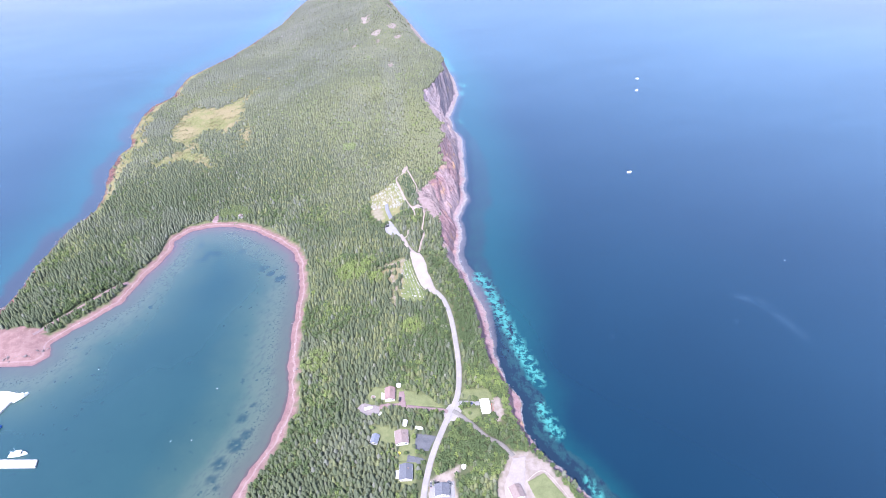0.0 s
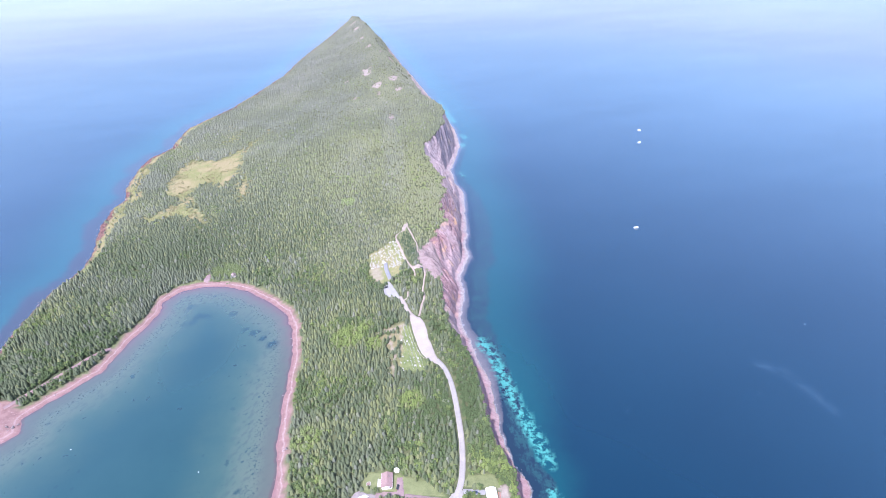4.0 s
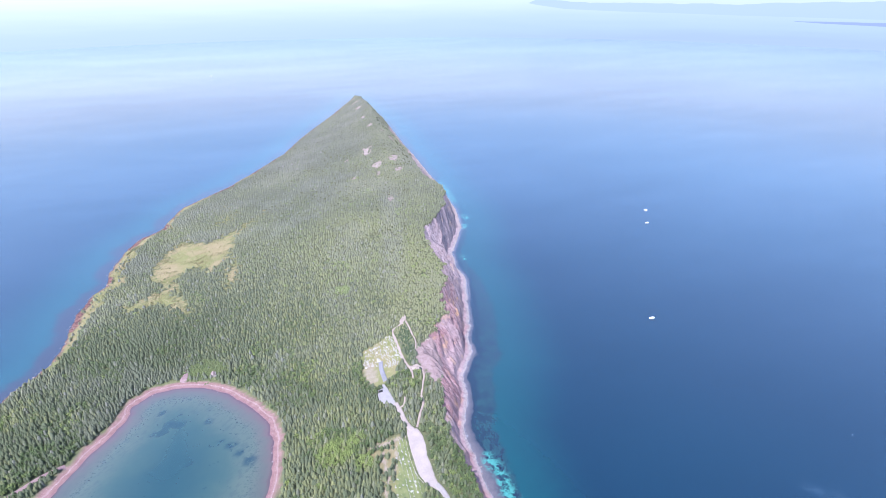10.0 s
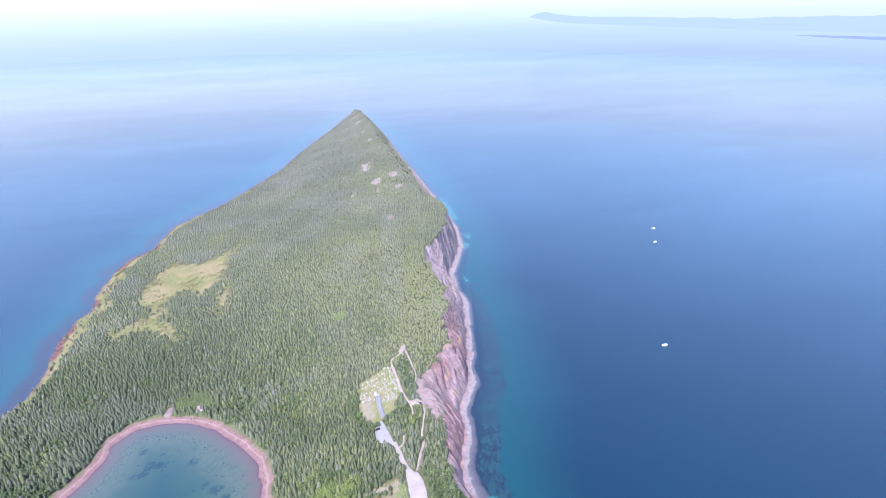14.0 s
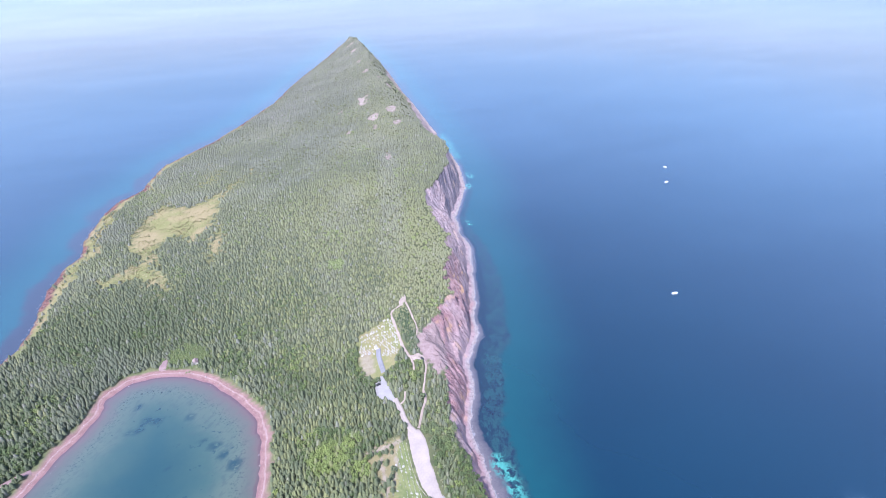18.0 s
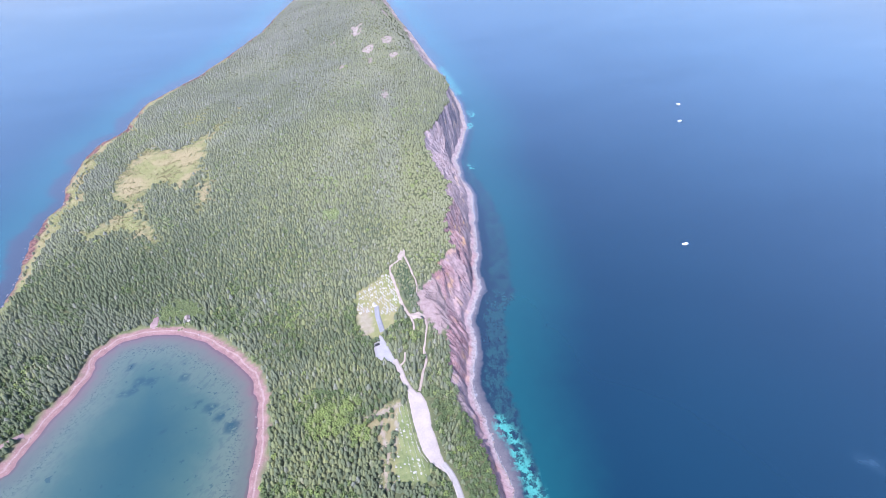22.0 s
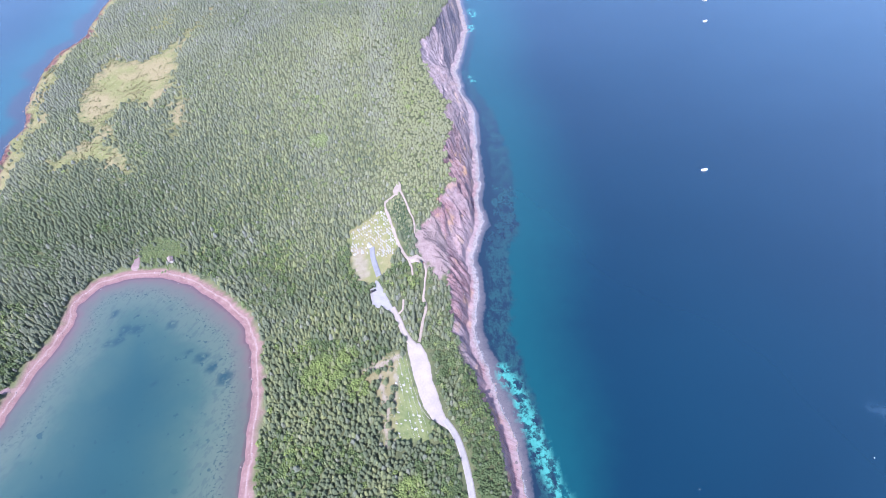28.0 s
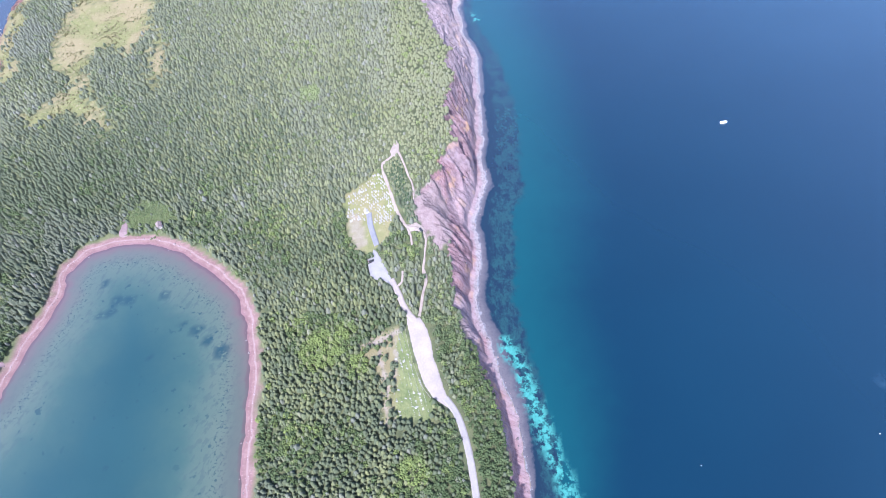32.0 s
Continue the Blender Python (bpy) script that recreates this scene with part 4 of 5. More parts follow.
def wood_spots(x0, x1, y0, y1, step, seed):
    x, y, rng = scatter(x0, x1, y0, y1, step, seed)
    z, de, dw, land, bare = land_height(x, y)
    ok = land & (dw > np.where(line_distance(x, y, WEST) < line_distance(x, y, COVE), 4, 10.5) + 2.5 * value_noise(x / 9, y / 9, 3)) & (de > 9) & ~open_ground(x, y)
    ok &= ~(bare & (y > 455) & (de < cliff_width(y) - 1)) & ~(bare & (y <= 455) & (de < 15))
    for line, width in SANDY_EDGES:
        ok &= line_distance(x, y, line) > width * 0.7
    ok &= (outcrop_share(x, y) < 0.4) | (rng.uniform(0, 1, len(x)) < 0.12)
    ok &= ~((line_distance(x, y, WEST) < heath_width(x, y)) & (rng.uniform(0, 1, len(x)) > 0.1))
    thin = fractal(x / 30, y / 30, 17)
    for ring, share in [(MEADOW, 0.2), (MEADOW_EAST, 0.3), (MEADOW_NORTH, 0.3), (MEADOW_UPPER, 0.8), (HEATH, 0.9), (REEDS, 0.03), (ROUGH_STRIP, 0.2)]:
        ok &= rng.uniform(0, 1, len(x)) > soft_inside(x, y, ring, 9 if ring in (REEDS, ROUGH_STRIP) else 20) * (1 - np.minimum(2.2 * share * thin, 1))
    ok &= rng.uniform(0, 1, len(x)) > 0.04 + 0.2 * ease(fractal(x / 11, y / 11, 19), 0.58, 0.7)
    x, y, z = x[ok], y[ok], z[ok]
    n = len(x)
    zone = fractal(x / 120, y / 120, 41)
    tall = 3.6 + 2.2 * value_noise(x / 45, y / 45, 43) + rng.normal(0, 1.2, n) + 1.2 * ease(y, 600, 440)
    low = inside(x, y, THICKET)
    tall = np.where(low, tall * 0.55, np.clip(tall, 2.8, 11))
    scrub = np.zeros(n, bool)
    for ring in (MEADOW, MEADOW_EAST, MEADOW_NORTH):
        scrub |= soft_inside(x, y, ring, 12) > 0.3
    tall = np.where(scrub, tall * rng.choice([0.16, 0.2, 0.28, 0.55], n, p=[0.45, 0.3, 0.2, 0.05]), tall)
    tall = tall * (1 - 0.22 * ease(y, 540, 680) - 0.14 * ease(y, 700, 1200))
    fir = ease(x, -85, -45) * ease(y, 560, 610) * ease(y, 900, 780)
    tall = tall * (1 - 0.3 * fir)
    wide = tall * rng.uniform(0.85, 1.2, n) + 2.0 + 1.6 * ease(y, 560, 760)
    wide = wide * (1 - 0.17 * ease(y, 620, 480))
    wide = np.where(low, wide * 1.35, np.where(scrub, tall * 1.5, wide))
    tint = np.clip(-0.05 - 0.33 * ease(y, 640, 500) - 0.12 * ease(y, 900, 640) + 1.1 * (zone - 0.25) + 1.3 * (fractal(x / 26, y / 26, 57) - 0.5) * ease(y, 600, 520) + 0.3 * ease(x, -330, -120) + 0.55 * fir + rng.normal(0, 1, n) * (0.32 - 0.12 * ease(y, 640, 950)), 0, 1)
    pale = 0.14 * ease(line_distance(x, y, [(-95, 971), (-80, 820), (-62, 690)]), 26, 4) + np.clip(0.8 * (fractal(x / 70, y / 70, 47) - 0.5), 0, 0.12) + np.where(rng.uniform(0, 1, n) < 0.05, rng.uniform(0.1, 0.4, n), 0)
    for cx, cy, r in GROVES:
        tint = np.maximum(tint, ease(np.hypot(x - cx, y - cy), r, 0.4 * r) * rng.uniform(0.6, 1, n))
    # The paleness that grows northwards puts distance haze into the crown colour.
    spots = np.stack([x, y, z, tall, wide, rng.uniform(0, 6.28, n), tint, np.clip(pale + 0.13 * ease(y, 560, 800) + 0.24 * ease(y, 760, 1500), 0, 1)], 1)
    leafy = np.maximum(ease(x, -45, -15) * ease(y, 560, 470) * 0.35, 0) + ease(fractal(x / 38, y / 38, 53) + 0.12 * ease(y, 520, 380), 0.56, 0.68) * np.where(y < 620, 0.6, 0.2)
    for cx, cy, r in GROVES:
        leafy = np.maximum(leafy, 0.9 * ease(np.hypot(x - cx, y - cy), r, 0.5 * r))
    broad = rng.uniform(0, 1, n) < np.where(scrub, 0.9, np.maximum(leafy, 0.04))
    return spots, broad


GROVES = [(-135, 700, 15), (-102, 448, 24), (-72, 436, 13), (-85, 462, 12), (-30, 360, 16), (-120, 330, 18), (-176, 1100, 12)]
rng = random.Random(4)
SPRUCES = [spruce_model(rng, 4, 8, rng.uniform(-0.03, 0.03)) for k in range(6)]
FAR_SPRUCES = [spruce_model(rng, 3, 6, rng.uniform(-0.03, 0.03)) for k in range(4)]
CROWNS = [round_model(rng) for k in range(6)]
near, near_broad = wood_spots(-520, 110, 150, 700, 2.75, 11)
far, far_broad = wood_spots(-560, 60, 700, 1150, 3.0, 12)
last, last_broad = wood_spots(-480, 40, 1150, 2230, 3.7, 13)
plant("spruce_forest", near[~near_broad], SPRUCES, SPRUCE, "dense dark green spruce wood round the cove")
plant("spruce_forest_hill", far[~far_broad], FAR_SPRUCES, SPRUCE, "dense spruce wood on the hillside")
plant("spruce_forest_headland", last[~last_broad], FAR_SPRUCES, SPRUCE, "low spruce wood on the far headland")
behind, behind_broad = wood_spots(-230, 200, -340, 150, 4.0, 14)
plant("spruce_forest_south", behind[~behind_broad], FAR_SPRUCES, SPRUCE, "spruce wood continuing south of the houses")
leafy = np.concatenate([behind[behind_broad], near[near_broad], far[far_broad], last[last_broad]])
leafy[:, 3] *= 0.72
leafy[:, 4] *= 0.68
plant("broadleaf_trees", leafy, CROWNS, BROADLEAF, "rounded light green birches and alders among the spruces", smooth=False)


def scrub_spots(rings, step, seed):
    """Low bushes and tufts on the open ground."""
    x0, x1 = min(p[0] for r in rings for p in r), max(p[0] for r in rings for p in r)
    y0, y1 = min(p[1] for r in rings for p in r), max(p[1] for r in rings for p in r)
    x, y, rng = scatter(x0 - 8, x1 + 8, y0 - 8, y1 + 8, step, seed)
    ok = np.zeros(len(x), bool)
    for ring in rings:
        ok |= soft_inside(x, y, ring, 14) > 0.15
    ok &= rng.uniform(0, 1, len(x)) < 0.75 * ease(fractal(x / 14, y / 14, 23), 0.35, 0.6) + 0.1
    x, y = x[ok], y[ok]
    z, _, dw, land, _ = land_height(x, y)
    ok = land & (dw > 5) & ~open_ground(x, y)
    x, y, z = x[ok], y[ok], z[ok]
    n = len(x)
    tall = rng.uniform(0.3, 1.1, n) ** 1.4 * (0.5 + 1.1 * value_noise(x / 20, y / 20, 29))
    return np.stack([x, y, z, tall, tall * rng.uniform(1.6, 2.8, n), rng.uniform(0, 6.28, n), rng.uniform(0.2, 1, n), rng.uniform(0, 0.8, n)], 1)


HEATHER = make_leaves("heath_leaves", (0.105, 0.118, 0.050), (0.175, 0.160, 0.072), (0.225, 0.195, 0.12))
plant("heath_scrub", scrub_spots([MEADOW, MEADOW_EAST, MEADOW_NORTH, MEADOW_UPPER, HEATH], 2.4, 61), CROWNS, HEATHER, "low olive and straw-coloured heath bushes on the meadow", "scrub")
plant("bank_scrub", scrub_spots([ROUGH_STRIP, THICKET, [(-60, 556), (-48, 560), (-56, 536)], [(-26, 472), (-14, 442), (-7, 420), (2, 402), (7, 404), (-3, 427), (-8, 447), (-18, 474)]], 1.9, 62), CROWNS, BROADLEAF, "low green bushes on rough ground by the clearings", "scrub")


def thicket_spots():
    x, y, rng = scatter(-60, -24, 552, 626, 1.9, 63)
    ok = inside(x, y, THICKET) & ~open_ground(x, y)
    x, y = x[ok], y[ok]
    n = len(x)
    tall = rng.uniform(1.6, 3.4, n)
    return np.stack([x, y, land_height(x, y)[0], tall, tall * rng.uniform(1.1, 1.6, n), rng.uniform(0, 6.28, n), rng.uniform(0, 0.45, n), rng.uniform(0, 0.1, n)], 1)


YOUNG_SPRUCE = make_leaves("young_spruce_needles", (0.040, 0.064, 0.036), (0.062, 0.090, 0.048), (0.16, 0.18, 0.12))
plant("spruce_thicket", thicket_spots(), FAR_SPRUCES, YOUNG_SPRUCE, "low dense dark spruce thicket above the scree", "scrub")


def alder_spots():
    """Low even growth on the wet ground behind the cove."""
    x, y, rng = scatter(-310, -244, 560, 606, 1.7, 64)
    ok = (soft_inside(x, y, REEDS, 9) > 0.3) & ~open_ground(x, y)
    x, y = x[ok], y[ok]
    n = len(x)
    tall = rng.uniform(0.7, 1.6, n)
    return np.stack([x, y, land_height(x, y)[0], tall, tall * rng.uniform(1.6, 2.4, n), rng.uniform(0, 6.28, n), np.clip(0.35 + 0.6 * (fractal(x / 12, y / 12, 83) - 0.5) + rng.normal(0, 0.1, n), 0, 1), rng.uniform(0, 0.15, n)], 1)


plant("alder_scrub", alder_spots(), CROWNS, BROADLEAF, "low even green alder scrub behind the cove beach", "scrub", smooth=False)


# ---- houses and sheds ----
def siding(name, tone):
    return worn(name, tuple(0.88 * v for v in tone), tone, 1.2, 0.7)


ROOF_RED = worn("red_brown_shingle", (0.17, 0.108, 0.105), (0.23, 0.155, 0.148), 1.0)
ROOF_BROWN = worn("brown_shingle", (0.155, 0.115, 0.108), (0.21, 0.165, 0.155), 1.0)
ROOF_GREY = worn("grey_shingle", (0.07, 0.074, 0.092), (0.115, 0.12, 0.138), 1.0)
ROOF_BLUE = worn("slate_blue_shingle", (0.10, 0.115, 0.15), (0.17, 0.185, 0.225), 1.0)
SIDING_WHITE = siding("white_siding", (0.66, 0.655, 0.64))
SIDING_CREAM = siding("cream_siding", (0.74, 0.70, 0.62))
SIDING_GREY = siding("grey_siding", (0.45, 0.46, 0.48))


def window(parent, x, y, z, w, h, along_x):
    """A framed window on a wall; along_x: the wall runs along x."""
    t = 0.08
    span = (lambda a, b, c, d, e, f: box(a, b, c, d, e, f)) if along_x else (lambda a, b, c, d, e, f: box(x + (b - y), y + (a - x), c, x + (e - y), y + (d - x), f))
    win = part("window", span(x - w / 2 - t, y - t, z - h / 2 - t, x + w / 2 + t, y + t, z + h / 2 + t), WHITE, parent)
    part("pane", span(x - w / 2, y - t - 0.02, z - h / 2, x - 0.03, y + t + 0.02, z + h / 2), GLASS, win)
    part("pane", span(x + 0.03, y - t - 0.02, z - h / 2, x + w / 2, y + t + 0.02, z + h / 2), GLASS, win)


def house(name, label, x, y, w, l, turn, walls, roof, eaves=2.7, rise=2.0, chimney=True, deck="", category="house", windows=True):
    """Ridge along the local y; w across, l along the ridge."""
    ob = thing(name, label, category)
    zs = [height_at(x + a * w / 2, y + b * l / 2) for a in (-1, 1) for b in (-1, 1)]
    ob.matrix_basis = pose(x, y, min(zs), 0, 0, turn)
    base = max(zs) - min(zs) + 0.4
    part("foundation", box(-w / 2 + 0.1, -l / 2 + 0.1, -0.6, w / 2 - 0.1, l / 2 - 0.1, base, bevel=0.03), CONCRETE, ob)
    bm = prism([(-w / 2, base), (w / 2, base), (w / 2, base + eaves), (0, base + eaves + rise), (-w / 2, base + eaves)], -l / 2, l / 2)
    bm.transform(Matrix.Rotation(radians(90), 4, "Z"))
    part("wall", bm, walls, ob)
    over, thick = 0.5, 0.22
    slope = rise / (w / 2)
    for side in (-1, 1):
        e = w / 2 + over
        bm = prism([(0, base + eaves + rise + 0.03), (side * e, base + eaves - over * slope + 0.03), (side * e, base + eaves - over * slope + thick), (0, base + eaves + rise + thick + 0.03)], -l / 2 - over, l / 2 + over)
        bm.transform(Matrix.Rotation(radians(90), 4, "Z"))
        part("roof_slope", bm, roof, ob)
        part("gutter", box(side * e - 0.08, -l / 2 - over, base + eaves - over * slope - 0.05, side * e + 0.08, l / 2 + over, base + eaves - over * slope + 0.08), WHITE, ob)
    part("ridge_cap", box(-0.22, -l / 2 - over, base + eaves + rise + thick - 0.06, 0.22, l / 2 + over, base + eaves + rise + thick + 0.1, bevel=0.05), roof, ob)
    if chimney:
        stack = part("chimney", box(w * 0.14, l * 0.12, base + eaves, w * 0.14 + 0.8, l * 0.12 + 0.8, base + eaves + rise + 0.9, bevel=0.04), ROOF_BROWN, ob, "brick chimney stack")
        part("flue", rod(w * 0.14 + 0.4, l * 0.12 + 0.4, base + eaves + rise + 0.9, base + eaves + rise + 1.3, 0.15), BLACK, stack)
    if windows:
        for u in (-0.3, 0.05, 0.32):
            window(ob, u * w, -l / 2, base + 1.6, 1.3, 1.1, True)
        for u in (-0.3, 0.1, 0.33):
            window(ob, w / 2, u * l, base + 1.6, 1.4, 1.1, False)
            window(ob, -w / 2, u * l, base + 1.6, 1.4, 1.1, False)
    door = part("door", box(w / 2 - 0.05, -l * 0.12 - 0.5, base, w / 2 + 0.07, -l * 0.12 + 0.5, base + 2.05, bevel=0.02), ROOF_BLUE if windows else SIDING_GREY, ob, "dark entrance door")
    part("handle", box(w / 2 + 0.07, -l * 0.12 + 0.32, base + 1.0, w / 2 + 0.13, -l * 0.12 + 0.42, base + 1.06), BLACK, door)
    if deck:
        x0, x1 = (-w / 2 - 3.2, -w / 2 - 0.02) if deck == "west" else (w / 2 + 0.02, w / 2 + 3.0)
        floor = part("deck", box(x0, -l * 0.3, base - 0.3, x1, l * 0.25, base - 0.1), WHITE, ob, "white painted deck")
        for k in range(5):
            yy = -l * 0.3 + 0.1 + k * (l * 0.55 - 0.2) / 4
            part("post", box(x0, yy - 0.06, -0.6, x0 + 0.12, yy + 0.06, base + 0.9), WHITE, floor)
        part("rail", box(x0 - 0.02, -l * 0.3, base + 0.9, x0 + 0.14, l * 0.25, base + 1.0), WHITE, floor)
    return ob


house("bungalow", "white bungalow with a red-brown shingle roof", -45.7, 282.3, 8, 11.5, 3, SIDING_WHITE, ROOF_RED, deck="west")
house("bungalow", "white bungalow with a faded brown roof", -33.2, 240.6, 9.8, 11, 7, SIDING_WHITE, ROOF_BROWN)
house("bungalow", "cream bungalow with a slate grey roof", -28.2, 211.5, 9.2, 11.5, 2, SIDING_CREAM, ROOF_GREY, deck="west")
house("barn", "large white metal-roofed barn", 35, 267.6, 7.0, 11.5, 6, SIDING_WHITE, WHITE, 3.2, 1.1, chimney=False, category="barn", windows=False)
house("garage", "wide grey-roofed garage with a white front", -1, 197, 10, 8, 4, SIDING_WHITE, ROOF_GREY, 2.8, 1.8, chimney=False, category="garage")
house("cottage", "small cottage with a brown roof beside the quarry", 53, 194, 8.5, 9, 20, SIDING_CREAM, ROOF_BROWN)
house("cabin", "small dark blue-roofed cabin under the trees", -54.6, 240.6, 5.2, 7, -10, SIDING_GREY, ROOF_BLUE, 2.4, 1.6, chimney=False, category="cabin")
house("garden_shed", "little white garden shed behind a house", -31.2, 254, 2.4, 4.2, -5, SIDING_WHITE, WHITE, 2.0, 0.7, chimney=False, category="shed", windows=False)
house("garden_shed", "little white garden shed at the lawn's edge", -38.7, 291.2, 3.0, 2.0, 0, SIDING_WHITE, WHITE, 2.0, 0.7, chimney=False, category="shed", windows=False)
house("hut", "small brown fishing hut above the beach", -263, 572, 4, 5.5, 25, TIMBER, ROOF_BROWN, 2.0, 1.2, chimney=False, category="hut", windows=False)


# ---- vehicles ----
def paint(name, tone, rough=0.3):
    return worn(name, tuple(0.85 * v for v in tone), tone, 1.0, rough)


CAR_TONES = {"black": paint("black_car_paint", (0.025, 0.025, 0.03)), "dark blue": paint("blue_car_paint", (0.03, 0.05, 0.12)), "grey": paint("grey_car_paint", (0.12, 0.12, 0.13)),
             "white": paint("white_car_paint", (0.78, 0.78, 0.77))}
CHROME = worn("chrome", (0.5, 0.5, 0.5), (0.6, 0.6, 0.6), 1, 0.2, 1.0)
LAMP_GLASS = worn("lamp_glass", (0.6, 0.6, 0.58), (0.75, 0.75, 0.72), 1, 0.1)
RED_GLASS = worn("red_lamp_glass", (0.3, 0.02, 0.02), (0.4, 0.03, 0.03), 1, 0.1)


def car(x, y, turn, tone, where):
    ob = thing("car", f"{tone} car parked {where}", "car", "parked cars")
    ob.matrix_basis = pose(x, y, height_at(x, y) + 0.32, 0, 0, turn)
    side = [(-2.25, 0.35), (2.25, 0.35), (2.3, 0.7), (2.15, 0.95), (1.2, 1.05), (-1.9, 1.08), (-2.28, 0.95)]
    bm = prism(side, -0.9, 0.9)
    bm.transform(Matrix.Rotation(radians(-90), 4, "Z"))
    bmesh.ops.bevel(bm, geom=list(bm.edges), offset=0.07, segments=2, affect="EDGES")
    part("body", bm, CAR_TONES[tone], ob)
    bm = prism([(-1.85, 1.05), (1.1, 1.05), (0.35, 1.52), (-1.5, 1.52)], -0.76, 0.76)
    bm.transform(Matrix.Rotation(radians(-90), 4, "Z"))
    part("windows", bm, GLASS, ob, "dark car windows")
    part("roof", box(-1.5, -0.72, 1.49, 0.38, 0.72, 1.58, bevel=0.03), CAR_TONES[tone], ob)
    for sx in (-1.4, 1.4):
        for sy in (-0.82, 0.82):
            bm = rod(0, 0, -0.11, 0.11, 0.33, sides=14)
            bm.transform(Matrix.Translation((sx, sy, 0.33)) @ Matrix.Rotation(radians(90), 4, "X"))
            wheel = part("wheel", bm, BLACK, ob)
            bm = rod(0, 0, -0.13, 0.13, 0.2, sides=10)
            bm.transform(Matrix.Translation((sx, sy, 0.33)) @ Matrix.Rotation(radians(90), 4, "X"))
            part("rim", bm, CHROME, wheel)
    for sy in (-0.62, 0.62):
        part("headlight", box(2.2, sy - 0.2, 0.68, 2.33, sy + 0.2, 0.85, bevel=0.02), LAMP_GLASS, ob)
        part("tail_light", box(-2.33, sy - 0.18, 0.75, -2.2, sy + 0.18, 0.95, bevel=0.02), RED_GLASS, ob)
    return ob


car(-37, 277.9, 80, "black", "in front of a bungalow")
car(22.6, 271.6, 5, "dark blue", "on the driveway of the barn")
car(-9.3, 202.3, 85, "grey", "beside the road")
car(-5.0, 203.2, 20, "black", "beside the garage")
car(4.8, 203.0, -40, "grey", "on a gravel yard")
car(-66.6, 519.5, 25, "black", "at the edge of the asphalt lot")
car(-26.4, 541.4, 125, "black", "at the top of the scree")


# ---- boats ----
HULL_BLUE = paint("blue_hull_paint", (0.03, 0.10, 0.33))
DECK_GREY = worn("deck_grey", (0.50, 0.52, 0.54), (0.62, 0.64, 0.65), 0.8)


def hull(length, width, depth):
    """An open hull with a pointed bow, lofted from sections."""
    bm = bmesh.new()
    rows = []
    for k in range(11):
        s = k / 10
        half = width / 2 * (1 - max(0, (s - 0.45) / 0.55) ** 2.2) * (0.9 + 0.1 * min(1, s * 4))
        sheer = depth * (0.85 + 0.35 * s * s)
        px = -length / 2 + s * length
        ring = [(-half, sheer), (-half * 0.9, 0.3 * depth), (-half * 0.35, -0.25 * depth), (half * 0.35, -0.25 * depth), (half * 0.9, 0.3 * depth), (half, sheer)]
        ring += [(half * 0.88, sheer), (half * 0.8, 0.62 * depth), (-half * 0.8, 0.62 * depth), (-half * 0.88, sheer)]
        rows.append([bm.verts.new((px, py, pz)) for py, pz in ring])
    m = len(rows[0])
    for a, b in zip(rows[:-1], rows[1:]):
        for i in range(m):
            bm.faces.new((a[i], a[(i + 1) % m], b[(i + 1) % m], b[i]))
    bm.faces.new(rows[0][::-1]), bm.faces.new(rows[-1])
    bmesh.ops.remove_doubles(bm, verts=bm.verts, dist=0.01)
    bmesh.ops.recalc_face_normals(bm, faces=bm.faces)
    return bm


def boat(name, label, x, y, turn, length, width, material, group="", z=0.0):
    ob = thing(name, label, "boat", group)
    ob.matrix_basis = pose(x, y, z, 0, 0, turn)
    d = length * 0.15
    part("hull", hull(length, width, d), material, ob)
    part("cabin", box(-length * 0.05, -width * 0.3, d * 0.6, length * 0.22, width * 0.3, d * 0.6 + length * 0.19, bevel=0.12), WHITE, ob)
    part("windscreen", box(length * 0.215, -width * 0.25, d * 0.6 + length * 0.09, length * 0.235, width * 0.25, d * 0.6 + length * 0.16), GLASS, ob)
    part("cabin_roof", box(-length * 0.09, -width * 0.34, d * 0.6 + length * 0.19, length * 0.25, width * 0.34, d * 0.6 + length * 0.205, bevel=0.05), WHITE, ob)
    part("foredeck", prism([(-width * 0.3, d * 0.95), (width * 0.3, d * 0.95), (width * 0.22, d * 1.04), (-width * 0.22, d * 1.04)], length * 0.24, length * 0.36), WHITE, ob)
    part("engine_box", box(-length * 0.45, -width * 0.16, d * 0.55, -length * 0.3, width * 0.16, d * 1.05, bevel=0.08), DECK_GREY, ob)
    for side in (-1, 1):
        part("bench", box(-length * 0.28, side * width * 0.33 - 0.2, d * 0.6, -length * 0.08, side * width * 0.33 + 0.2, d * 0.85, bevel=0.04), DECK_GREY, ob)
    if length > 9:
        mast = part("mast", rod(length * 0.02, 0, d * 0.6 + length * 0.2, d + length * 0.55, 0.09, 0.05), WHITE, ob)
        part("boom", box(-length * 0.32, -0.06, d + length * 0.3, length * 0.02, 0.06, d + length * 0.3 + 0.12), WHITE, mast)
    return ob


boat("motorboat", "white motorboat lying still on the open sea", 277, 691, 8, 7.4, 2.9, WHITE, "boats at sea")
boat("motorboat", "white motorboat riding near another far out", 378, 1006, 15, 7.0, 2.6, WHITE, "boats at sea")
boat("motorboat", "white motorboat with a long low hull far out", 397, 1069, -25, 6.5, 2.2, WHITE, "boats at sea")
boat("fishing_boat", "white fishing boat moored at the wharf's corner", -378.5, 293.5, 50, 13, 4.6, WHITE, "boats in the harbour")
boat("fishing_boat", "blue-hulled fishing boat moored at the wharf", -380, 259, 62, 13, 4.6, HULL_BLUE, "boats in the harbour")
